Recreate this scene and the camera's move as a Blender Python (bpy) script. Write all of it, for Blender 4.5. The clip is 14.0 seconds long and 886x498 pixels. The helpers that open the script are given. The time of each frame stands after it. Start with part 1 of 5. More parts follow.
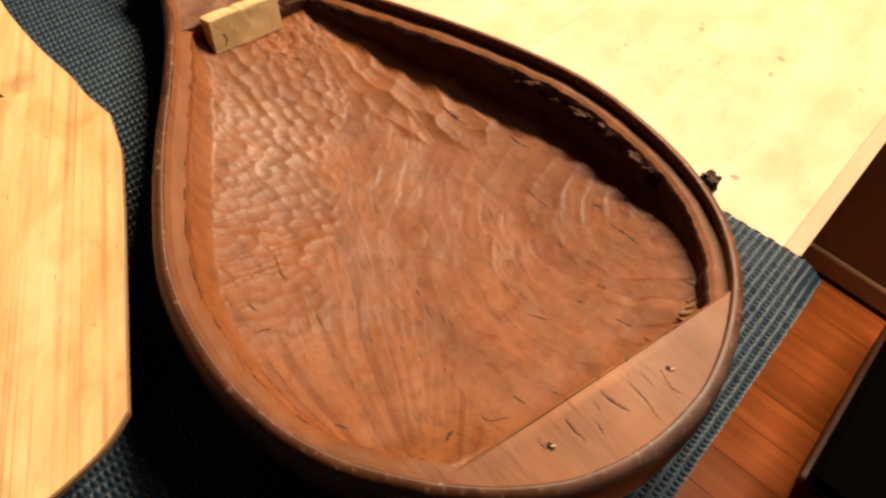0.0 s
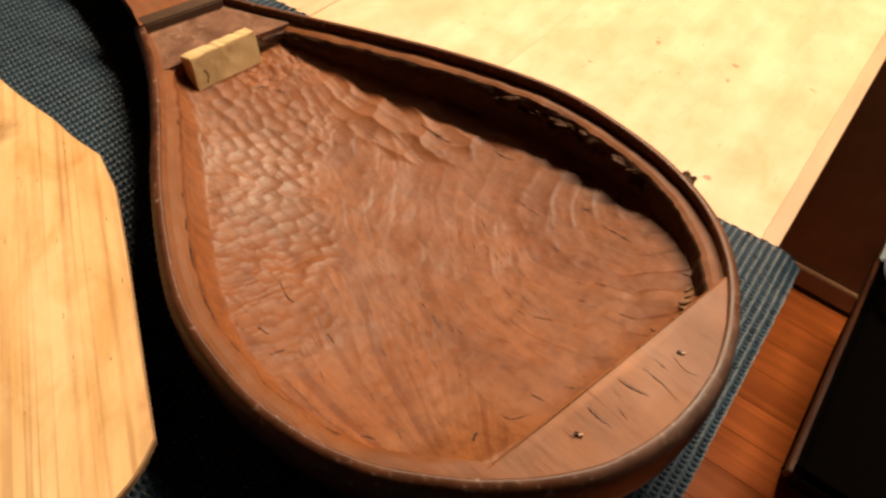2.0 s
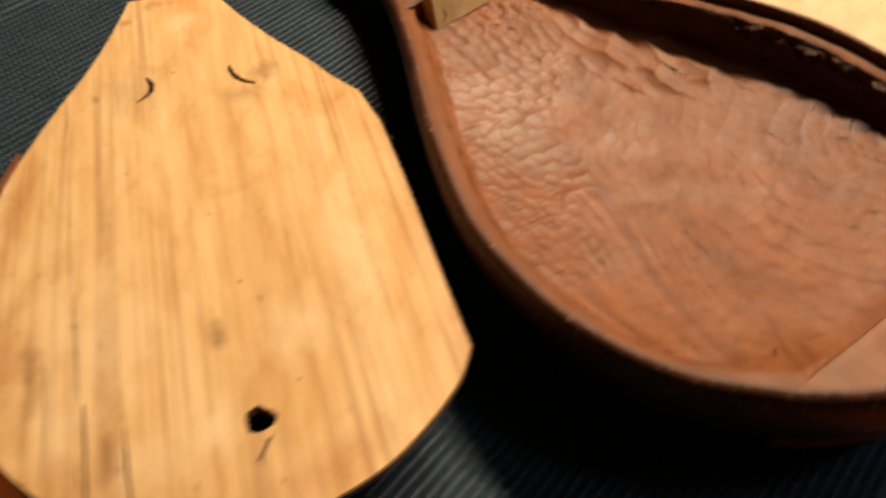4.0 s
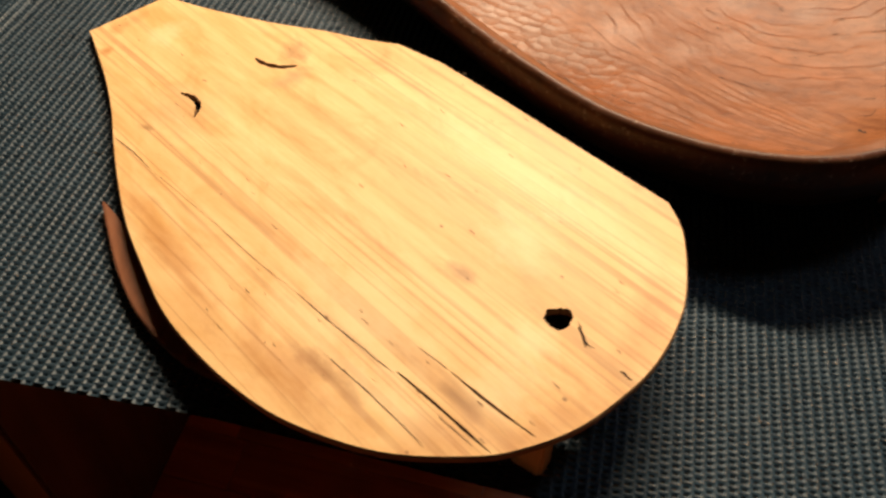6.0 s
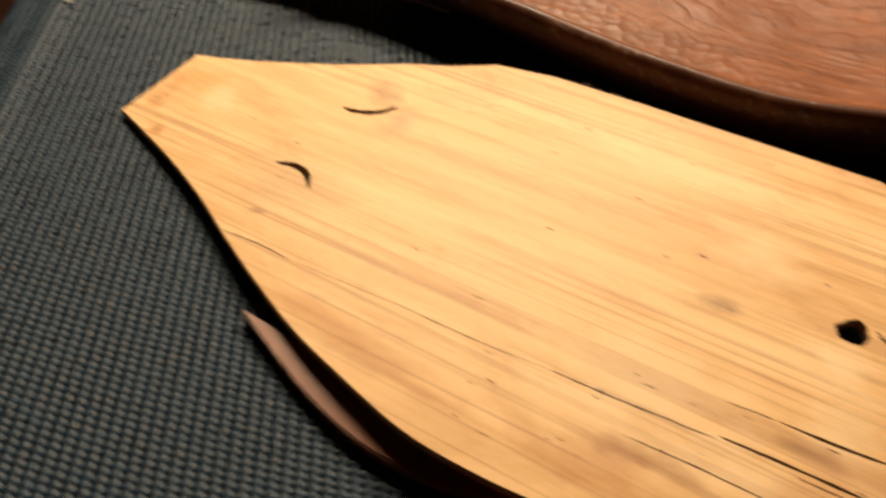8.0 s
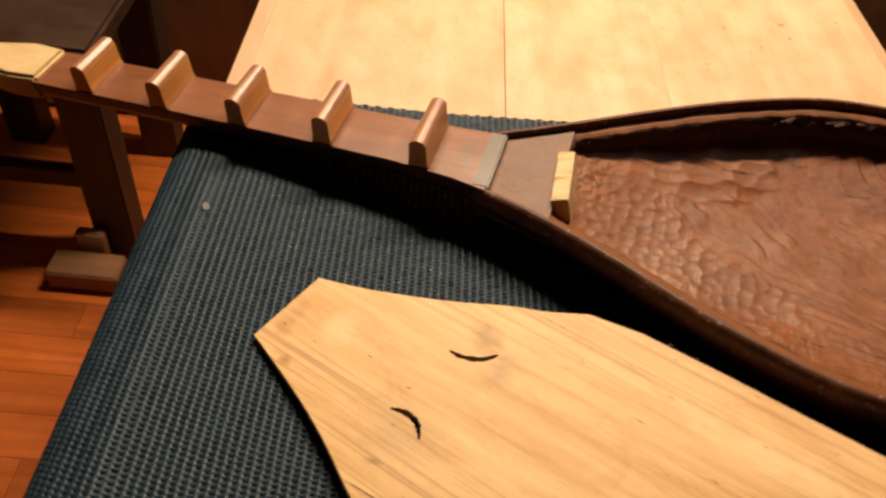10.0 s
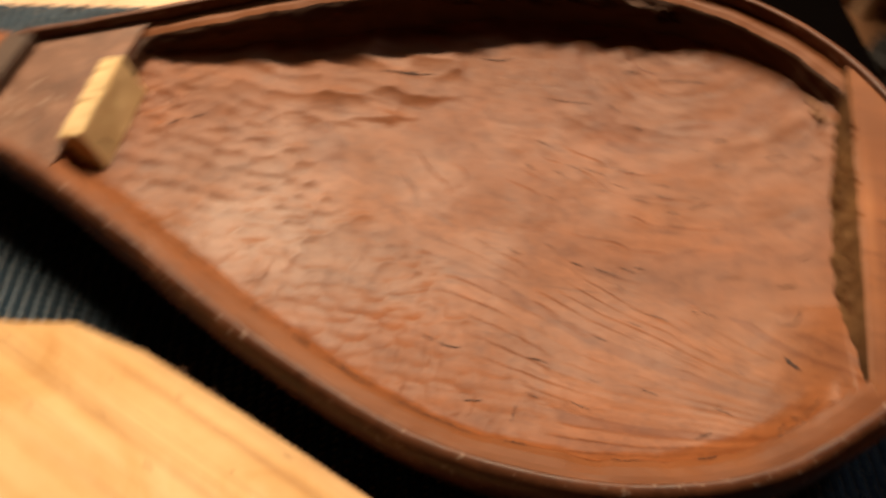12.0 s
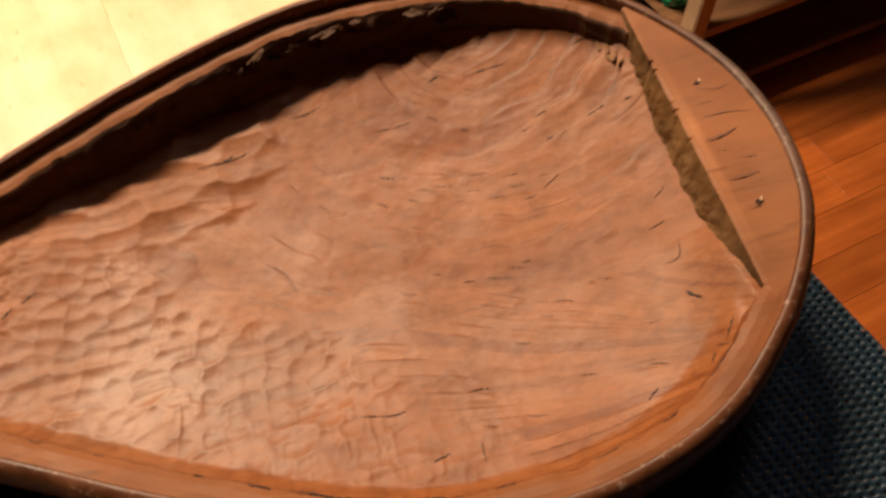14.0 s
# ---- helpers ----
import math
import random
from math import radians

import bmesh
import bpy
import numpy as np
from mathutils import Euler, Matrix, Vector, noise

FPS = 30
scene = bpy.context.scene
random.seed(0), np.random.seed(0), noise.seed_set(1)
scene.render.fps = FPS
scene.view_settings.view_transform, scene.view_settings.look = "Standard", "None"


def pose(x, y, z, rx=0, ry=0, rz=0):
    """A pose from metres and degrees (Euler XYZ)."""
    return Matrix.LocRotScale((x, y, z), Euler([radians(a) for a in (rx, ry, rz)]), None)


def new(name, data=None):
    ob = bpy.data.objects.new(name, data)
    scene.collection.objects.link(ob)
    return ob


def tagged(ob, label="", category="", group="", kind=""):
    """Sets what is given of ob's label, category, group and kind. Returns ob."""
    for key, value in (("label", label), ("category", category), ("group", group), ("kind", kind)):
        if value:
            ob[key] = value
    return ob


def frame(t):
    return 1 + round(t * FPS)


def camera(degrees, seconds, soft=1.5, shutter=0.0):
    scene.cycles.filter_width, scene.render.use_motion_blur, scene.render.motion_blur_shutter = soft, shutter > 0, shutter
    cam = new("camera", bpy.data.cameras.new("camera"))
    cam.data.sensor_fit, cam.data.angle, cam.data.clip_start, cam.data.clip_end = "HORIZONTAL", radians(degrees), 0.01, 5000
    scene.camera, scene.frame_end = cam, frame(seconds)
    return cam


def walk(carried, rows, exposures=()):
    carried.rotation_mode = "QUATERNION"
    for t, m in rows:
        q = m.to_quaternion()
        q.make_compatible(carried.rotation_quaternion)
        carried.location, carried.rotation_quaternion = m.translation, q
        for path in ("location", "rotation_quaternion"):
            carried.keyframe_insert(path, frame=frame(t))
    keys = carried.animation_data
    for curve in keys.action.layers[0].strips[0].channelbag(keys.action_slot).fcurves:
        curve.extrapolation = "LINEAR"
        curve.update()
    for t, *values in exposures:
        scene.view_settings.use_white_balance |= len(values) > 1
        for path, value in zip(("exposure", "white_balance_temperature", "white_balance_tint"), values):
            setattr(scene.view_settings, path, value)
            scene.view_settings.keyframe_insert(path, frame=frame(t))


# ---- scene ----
cam = camera(58.6, 14.0, soft=2.6, shutter=0.7)
# seconds, eye (metres), yaw, pitch and roll (degrees)
PATH = [
    (0, -0.4634, 0.0443, 0.4011, -59.47, -50.98, 13.11),
    (0.5, -0.4745, 0.0518, 0.3993, -61.30, -49.86, 12.92),
    (1, -0.4842, 0.0515, 0.3945, -62.41, -49.50, 11.06),
    (1.5, -0.4938, 0.0528, 0.3988, -65.18, -49.38, 12.79),
    (2, -0.4953, 0.0539, 0.3946, -63.51, -47.46, 11.80),
    (2.5, -0.4841, 0.0861, 0.3844, -58.48, -49.27, 10.44),
    (3, -0.4918, 0.1166, 0.3801, -58.04, -49.19, 10.39),
    (3.5, -0.5213, 0.1125, 0.3901, -55.87, -49.98, 9.18),
    (4, -0.5782, 0.1199, 0.3800, -54.13, -50.98, 4.85),
    (4.2, -0.6138, 0.1306, 0.3826, -54.92, -50.15, 3.10),
    (6.5, -0.7316, 0.3351, 0.3569, -85.75, -50.59, 8.24),
    (7, -0.7182, 0.3400, 0.3245, -84.48, -50.30, 7.86),
    (7.5, -0.7135, 0.4157, 0.3041, -94.01, -49.81, 9.58),
    (8, -0.6895, 0.4904, 0.3150, -97.40, -47.96, 6.65),
    (8.5, -0.6715, 0.5518, 0.3366, -95.76, -46.11, 5.59),
    (8.7, -0.6543, 0.5719, 0.3604, -95.90, -45.56, 6.15),
    (10.8, -0.6015, 0.4437, 0.4459, -85.15, -48.32, 12.63),
    (11, -0.5596, 0.3994, 0.4353, -80.81, -50.33, 17.29),
    (11.2, -0.5455, 0.3578, 0.4149, -80.27, -51.17, 20.23),
    (11.5, -0.5280, 0.3315, 0.3757, -88.09, -48.55, 21.08),
    (12, -0.4597, 0.2840, 0.3374, -97.41, -53.47, 8.02),
    (12.5, -0.4438, 0.3245, 0.3560, -117.16, -53.90, 2.43),
    (13, -0.4421, 0.3213, 0.3777, -117.43, -51.40, -3.02),
    (13.5, -0.4264, 0.3057, 0.3781, -118.97, -53.81, -0.73),
    (14, -0.4226, 0.3027, 0.3564, -118.08, -54.31, 0.97),
]


def row_pose(x, y, z, yaw, pitch, roll):
    return pose(x, y, z, 0, 0, yaw) @ pose(0, 0, 0, 90 + pitch, 0, 0) @ pose(0, 0, 0, 0, 0, roll)


walk(cam, [(t, row_pose(*p)) for t, *p in PATH],
     exposures=[(0, 0.08), (0.5, -0.02), (1.5, -0.06), (3, -0.26), (4.2, -0.25), (6.3, 0.06), (7.5, -0.02), (8.5, -0.42), (11, -0.40), (12, -0.22), (13, -0.06), (14, -0.07)])

# ---- light ----
world = bpy.data.worlds.new("world")
world.use_nodes = True
world.node_tree.nodes["Background"].inputs[0].default_value = (1.0, 0.72, 0.5, 1)
world.node_tree.nodes["Background"].inputs[1].default_value = 0.0006
scene.world = world
scene.view_settings.exposure = 0.0

# a long warm tube lamp over the far side of the table
lamp_data = bpy.data.lights.new("tube_lamp", "AREA")
lamp_data.shape, lamp_data.size, lamp_data.size_y = "RECTANGLE", 0.05, 1.05
lamp_data.energy, lamp_data.color = 60.0, (1.0, 0.77, 0.52)
lamp = new("tube_lamp", lamp_data)
lamp.matrix_world = pose(0.68, 0.40, 1.18, 0, 29, 0)

# a weaker, cooler ceiling light towards the room's south side
cool = bpy.data.lights.new("ceiling_light_glow", "AREA")
cool.shape, cool.size = "DISK", 0.36
cool.energy, cool.color = 4.0, (0.74, 0.87, 1.0)
cool_lamp = new("ceiling_light_glow", cool)
cool_lamp.matrix_world = pose(0.50, -0.66, 1.695, 0, 0, 0)


# ---- materials ----
class Nodes:
    def __init__(self, name):
        self.mat = bpy.data.materials.new(name)
        self.mat.use_nodes = True
        self.tree = self.mat.node_tree
        self.bsdf = self.tree.nodes["Principled BSDF"]

    def add(self, kind, **values):
        node = self.tree.nodes.new(kind)
        for key, value in values.items():
            if key in ("noise_dimensions", "operation", "blend_type", "data_type", "wave_type", "bands_direction", "feature", "invert", "wave_profile"):
                setattr(node, key, value)
            else:
                node.inputs[key.replace("_", " ")].default_value = value
        return node

    def link(self, a, b):
        self.tree.links.new(a, b)

    def coords(self, scale=(1, 1, 1), lean=0.0, random_shift=False):
        coord = self.add("ShaderNodeTexCoord")
        mapping = self.add("ShaderNodeMapping")
        mapping.inputs["Scale"].default_value = scale
        out = coord.outputs["Object"]
        if lean:
            turned = self.add("ShaderNodeMapping")
            turned.inputs["Rotation"].default_value = (0, 0, radians(lean))
            self.link(out, turned.inputs[0])
            out = turned.outputs[0]
        if random_shift:
            info = self.add("ShaderNodeObjectInfo")
            mul = self.add("ShaderNodeVectorMath", operation="SCALE")
            combine = self.add("ShaderNodeCombineXYZ")
            for k in range(3):
                self.link(info.outputs["Random"], combine.inputs[k])
            self.link(combine.outputs[0], mul.inputs[0])
            mul.inputs["Scale"].default_value = 37.0
            plus = self.add("ShaderNodeVectorMath", operation="ADD")
            self.link(out, plus.inputs[0])
            self.link(mul.outputs[0], plus.inputs[1])
            out = plus.outputs[0]
        self.link(out, mapping.inputs[0])
        return mapping.outputs[0]

    def noise(self, where, scale, detail=4.0, rough=0.55, distortion=0.0):
        n = self.add("ShaderNodeTexNoise", Scale=scale, Detail=detail, Roughness=rough, Distortion=distortion)
        self.link(where, n.inputs["Vector"])
        return n.outputs["Fac"]

    def ramp(self, fac, stops):
        node = self.add("ShaderNodeValToRGB")
        ramp = node.color_ramp
        while len(ramp.elements) < len(stops):
            ramp.elements.new(0.5)
        for element, (place, colour) in zip(ramp.elements, stops):
            element.position = place
            element.color = (*colour, 1) if len(colour) == 3 else colour
        self.link(fac, node.inputs[0])
        return node.outputs[0]

    def mix(self, fac, a, b, blend="MIX"):
        node = self.add("ShaderNodeMix", data_type="RGBA", blend_type=blend)
        for value, slot in ((fac, 0), (a, 6), (b, 7)):
            if isinstance(value, (int, float)):
                node.inputs[slot].default_value = value
            elif isinstance(value, tuple):
                node.inputs[slot].default_value = (*value, 1)
            else:
                self.link(value, node.inputs[slot])
        return node.outputs[2]

    def bump(self, height, strength, distance, after=None):
        node = self.add("ShaderNodeBump", Strength=strength, Distance=distance)
        self.link(height, node.inputs["Height"])
        if after is not None:
            self.link(after, node.inputs["Normal"])
        return node.outputs[0]

    def finish(self, colour=None, rough=0.6, normal=None, metal=0.0, coat=0.0, spec=0.5):
        if colour is not None:
            if isinstance(colour, tuple):
                self.bsdf.inputs["Base Color"].default_value = (*colour, 1)
            else:
                self.link(colour, self.bsdf.inputs["Base Color"])
        if isinstance(rough, (int, float)):
            self.bsdf.inputs["Roughness"].default_value = rough
        else:
            self.link(rough, self.bsdf.inputs["Roughness"])
        if normal is not None:
            self.link(normal, self.bsdf.inputs["Normal"])
        self.bsdf.inputs["Metallic"].default_value = metal
        self.bsdf.inputs["Coat Weight"].default_value = coat
        self.bsdf.inputs["Specular IOR Level"].default_value = spec
        return self.mat


def wood(name, dark, light, along=(4, 60, 60), grain=1.0, rough=(0.45, 0.6), relief=0.15, stain=0.25, shift=False, coat=0.0):
    """Wood with grain along the axis whose scale is smallest, with stains at a larger scale."""
    n = Nodes(name)
    where = n.coords(along, random_shift=shift)
    fine = n.noise(where, grain, 6.0, 0.6, 0.4)
    broad = n.noise(n.coords((along[0] * 0.6, along[1] * 0.18, along[2] * 0.18), random_shift=shift), grain, 3.0, 0.5, 0.8)
    spots = n.noise(n.coords((9, 9, 9), random_shift=shift), 1.0, 5.0, 0.6)
    both = n.mix(0.55, fine, broad)
    colour = n.ramp(both, [(0.30, dark), (0.66, light)])
    shade = n.ramp(spots, [(0.35, (1 - stain,) * 3), (0.65, (1.0, 1.0, 1.0))])
    colour = n.mix(1.0, colour, shade, "MULTIPLY")
    if shift:
        info = n.add("ShaderNodeObjectInfo")
        tone = n.ramp(info.outputs["Random"], [(0.0, (0.72, 0.7, 0.68)), (1.0, (1.12, 1.08, 1.05))])
        colour = n.mix(1.0, colour, tone, "MULTIPLY")
    gloss = n.ramp(spots, [(0.3, (rough[0],) * 3), (0.7, (rough[1],) * 3)])
    normal = n.bump(fine, relief, 0.002)
    return n.finish(colour, gloss, normal, coat=coat)


def spot(n, at, size, turn=0.0, ragged=0.35, grain=60.0):
    """A soft-edged blot: 1 in its middle, 0 outside, with a ragged border."""
    coord = n.add("ShaderNodeTexCoord")
    away = n.add("ShaderNodeVectorMath", operation="SUBTRACT")
    n.link(coord.outputs["Object"], away.inputs[0])
    away.inputs[1].default_value = (*at, 0)
    mapping = n.add("ShaderNodeMapping")
    mapping.vector_type = "TEXTURE"
    mapping.inputs["Rotation"].default_value = (0, 0, radians(turn))
    mapping.inputs["Scale"].default_value = (size[0], size[1], 1)
    n.link(away.outputs[0], mapping.inputs[0])
    length = n.add("ShaderNodeVectorMath", operation="LENGTH")
    n.link(mapping.outputs[0], length.inputs[0])
    rough = n.noise(n.coords((grain, grain * 0.5, grain)), 1.0, 4.0, 0.6)
    total = n.add("ShaderNodeMath", operation="MULTIPLY_ADD")
    n.link(rough, total.inputs[0])
    total.inputs[1].default_value = ragged * 2
    n.link(length.outputs["Value"], total.inputs[2])
    return n.ramp(total.outputs[0], [(ragged + 0.05, (1.0, 1.0, 1.0)), (min(1.0, ragged + 0.75), (0.0, 0.0, 0.0))])


def scaled(n, fac, amount):
    node = n.add("ShaderNodeMath", operation="MULTIPLY")
    n.link(fac, node.inputs[0])
    node.inputs[1].default_value = amount
    return node.outputs[0]


def body_wood(name, dark, light, streak, gloss, relief, layers=0.0, shine=0.3, patches=()):
    """Reddish wood with streaks; layers: how strongly the cut growth layers show as stepped contours."""
    n = Nodes(name)
    where = n.coords((7, 45, 30))
    fine = n.noise(where, 1.0, 7.0, 0.62, 0.6)
    figure = n.noise(n.coords((10, 16, 10)), 1.0, 4.0, 0.55, 0.6)
    dust = n.noise(n.coords((14, 14, 14)), 1.0, 6.0, 0.65)
    colour = n.ramp(n.mix(0.5, fine, figure), [(0.32, dark), (0.64, light)])
    lines = n.ramp(n.noise(n.coords((22, 190, 120)), 1.0, 3.0, 0.5, 0.3), [(0.28, streak), (0.36, (1.0, 1.0, 1.0))])
    colour = n.mix(0.45, colour, n.mix(1.0, colour, lines, "MULTIPLY"))
    warm = n.ramp(n.noise(n.coords((20, 30, 20)), 1.0, 5.0, 0.6, 0.5), [(0.42, (0.0, 0.0, 0.0)), (0.66, (0.42, 0.42, 0.42))])
    colour = n.mix(warm, colour, n.mix(1.0, colour, (1.16, 0.99, 0.62), "MULTIPLY"))
    pale = n.ramp(dust, [(0.55, (0.0, 0.0, 0.0)), (0.8, (0.08, 0.08, 0.08))])
    colour = n.mix(pale, colour, (0.40, 0.28, 0.21))
    for at, size, turn, tint, amount in patches:
        colour = n.mix(scaled(n, spot(n, at, size, turn, 0.3, 40.0), amount), colour, n.mix(1.0, colour, tint, "MULTIPLY"))
    rough = n.ramp(dust, [(0.35, (gloss[0],) * 3), (0.7, (gloss[1],) * 3)])
    pores = n.noise(n.coords((160, 420, 300)), 1.0, 3.0, 0.6)
    normal = n.bump(pores, 0.12, 0.0006, n.bump(fine, relief, 0.0015))
    if layers:
        laid = n.add("ShaderNodeAttribute")
        laid.attribute_name = "growth_layer"
        tint = n.ramp(laid.outputs["Fac"], [(0.0, (0.72, 0.60, 0.48)), (0.45, (0.98, 0.97, 0.95)), (0.55, (1.0, 1.0, 1.0)), (1.0, (1.22, 1.26, 1.33))])
        colour = n.mix(layers, colour, n.mix(1.0, colour, tint, "MULTIPLY"))
        late = n.add("ShaderNodeAttribute")
        late.attribute_name = "late_wood"
        colour = n.mix(scaled(n, late.outputs["Fac"], 0.8), colour, n.mix(1.0, colour, (0.42, 0.34, 0.28), "MULTIPLY"))
        # the gouge cuts towards the neck are burnished
        polished = spot(n, (0.160, 0.050), (0.22, 0.16), 0, 0.5, 25.0)
        rough = n.mix(polished, rough, (0.47, 0.47, 0.47))
        n.link(n.ramp(polished, [(0.0, (shine,) * 3), (1.0, (0.46,) * 3)]), n.bsdf.inputs["Specular IOR Level"])
        flecks = n.noise(n.coords((85, 120, 90)), 1.0, 6.0, 0.7, 0.4)
        colour = n.mix(1.0, colour, n.ramp(flecks, [(0.36, (0.80, 0.75, 0.70)), (0.50, (1.0, 1.0, 1.0)), (0.66, (1.12, 1.14, 1.18))]), "MULTIPLY")
    return n.finish(colour, rough, normal, spec=shine)


M_HOLLOW = body_wood("carved_wood", (0.145, 0.048, 0.0160), (0.222, 0.0785, 0.0272), (0.55, 0.5, 0.47), (0.44, 0.58), 0.14, 0.8, 0.22,
                     (((0.18, 0.055), (0.13, 0.085), 0, (0.94, 1.06, 1.20), 0.8), ((-0.075, 0.075), (0.06, 0.09), 0, (1.0, 1.10, 1.20), 0.8), ((0.03, -0.055), (0.13, 0.085), 0, (0.96, 0.84, 0.66), 0.8)))
M_LEDGE = body_wood("ledge_wood", (0.114, 0.038, 0.0130), (0.205, 0.076, 0.028), (0.45, 0.4, 0.35), (0.46, 0.64), 0.5, 0.0, 0.16)
# the long pale patch puts the block's lit inner edge into the colour
M_TAIL = body_wood("tail_block_wood", (0.148, 0.054, 0.0200), (0.250, 0.100, 0.042), (0.45, 0.4, 0.35), (0.44, 0.6), 0.5, 0.0, 0.2,
                   (((-0.1040, 0.015), (0.0060, 0.095), 0, (1.5, 1.62, 1.8), 0.9), ((-0.118, 0.03), (0.012, 0.05), 0, (0.86, 0.82, 0.78), 0.7)))
M_BACK = body_wood("dark_polished_wood", (0.030, 0.010, 0.005), (0.07, 0.024, 0.011), (0.6, 0.5, 0.5), (0.3, 0.45), 0.1, 0.0, 0.35)
M_NECK = body_wood("neck_wood", (0.125, 0.043, 0.019), (0.25, 0.100, 0.048), (0.6, 0.55, 0.5), (0.3, 0.5), 0.25, 0.0, 0.3,
                   (((0.345, 0.016), (0.012, 0.04), 0, (0.75, 0.95, 1.15), 0.8), ((0.405, 0.012), (0.012, 0.02), 0, (1.3, 1.4, 1.5), 0.7), ((0.495, 0.008), (0.016, 0.014), 0, (1.3, 1.4, 1.5), 0.7)))
M_FRET_TOP = body_wood("worn_fret_top", (0.22, 0.095, 0.052), (0.40, 0.20, 0.12), (0.7, 0.65, 0.6), (0.25, 0.4), 0.1, 0.0, 0.45)
M_FRET = wood("fret_wood", (0.58, 0.22, 0.044), (0.82, 0.39, 0.10), (60, 12, 60), 1.0, (0.3, 0.42), 0.08, 0.15, shift=True)
M_BOARDSIDE = wood("paulownia_edge", (0.22, 0.12, 0.055), (0.36, 0.20, 0.09), (40, 40, 200), 1.0, (0.5, 0.65), 0.2, 0.3)
M_PALE = wood("pale_cut_wood", (0.58, 0.39, 0.175), (0.80, 0.60, 0.32), (30, 90, 60), 1.0, (0.5, 0.65), 0.3, 0.2)
M_TRIM = wood("table_edge_strip", (0.46, 0.29, 0.17), (0.60, 0.41, 0.26), (3, 70, 70), 1.0, (0.4, 0.5), 0.06, 0.15, shift=True)
M_LEG = wood("table_leg_wood", (0.08, 0.036, 0.018), (0.15, 0.07, 0.035), (60, 60, 6), 1.0, (0.4, 0.55), 0.08, 0.2)
M_FLOOR = wood("oiled_floor_strip", (0.42, 0.090, 0.014), (0.74, 0.195, 0.036), (70, 5, 70), 1.0, (0.30, 0.42), 0.05, 0.2, shift=True)
M_WALL = wood("brown_wall_panel", (0.20, 0.080, 0.028), (0.32, 0.135, 0.050), (30, 30, 8), 1.0, (0.55, 0.7), 0.1, 0.3)
M_STOOL = wood("dark_stool_wood", (0.025, 0.010, 0.005), (0.055, 0.024, 0.011), (60, 60, 6), 1.0, (0.45, 0.6), 0.05, 0.2)
M_BASE = wood("baseboard_wood", (0.20, 0.095, 0.045), (0.34, 0.17, 0.085), (60, 5, 60), 1.0, (0.35, 0.5), 0.05, 0.2)


LEAN = -7.7  # the grain follows the straight edge of the soundboard


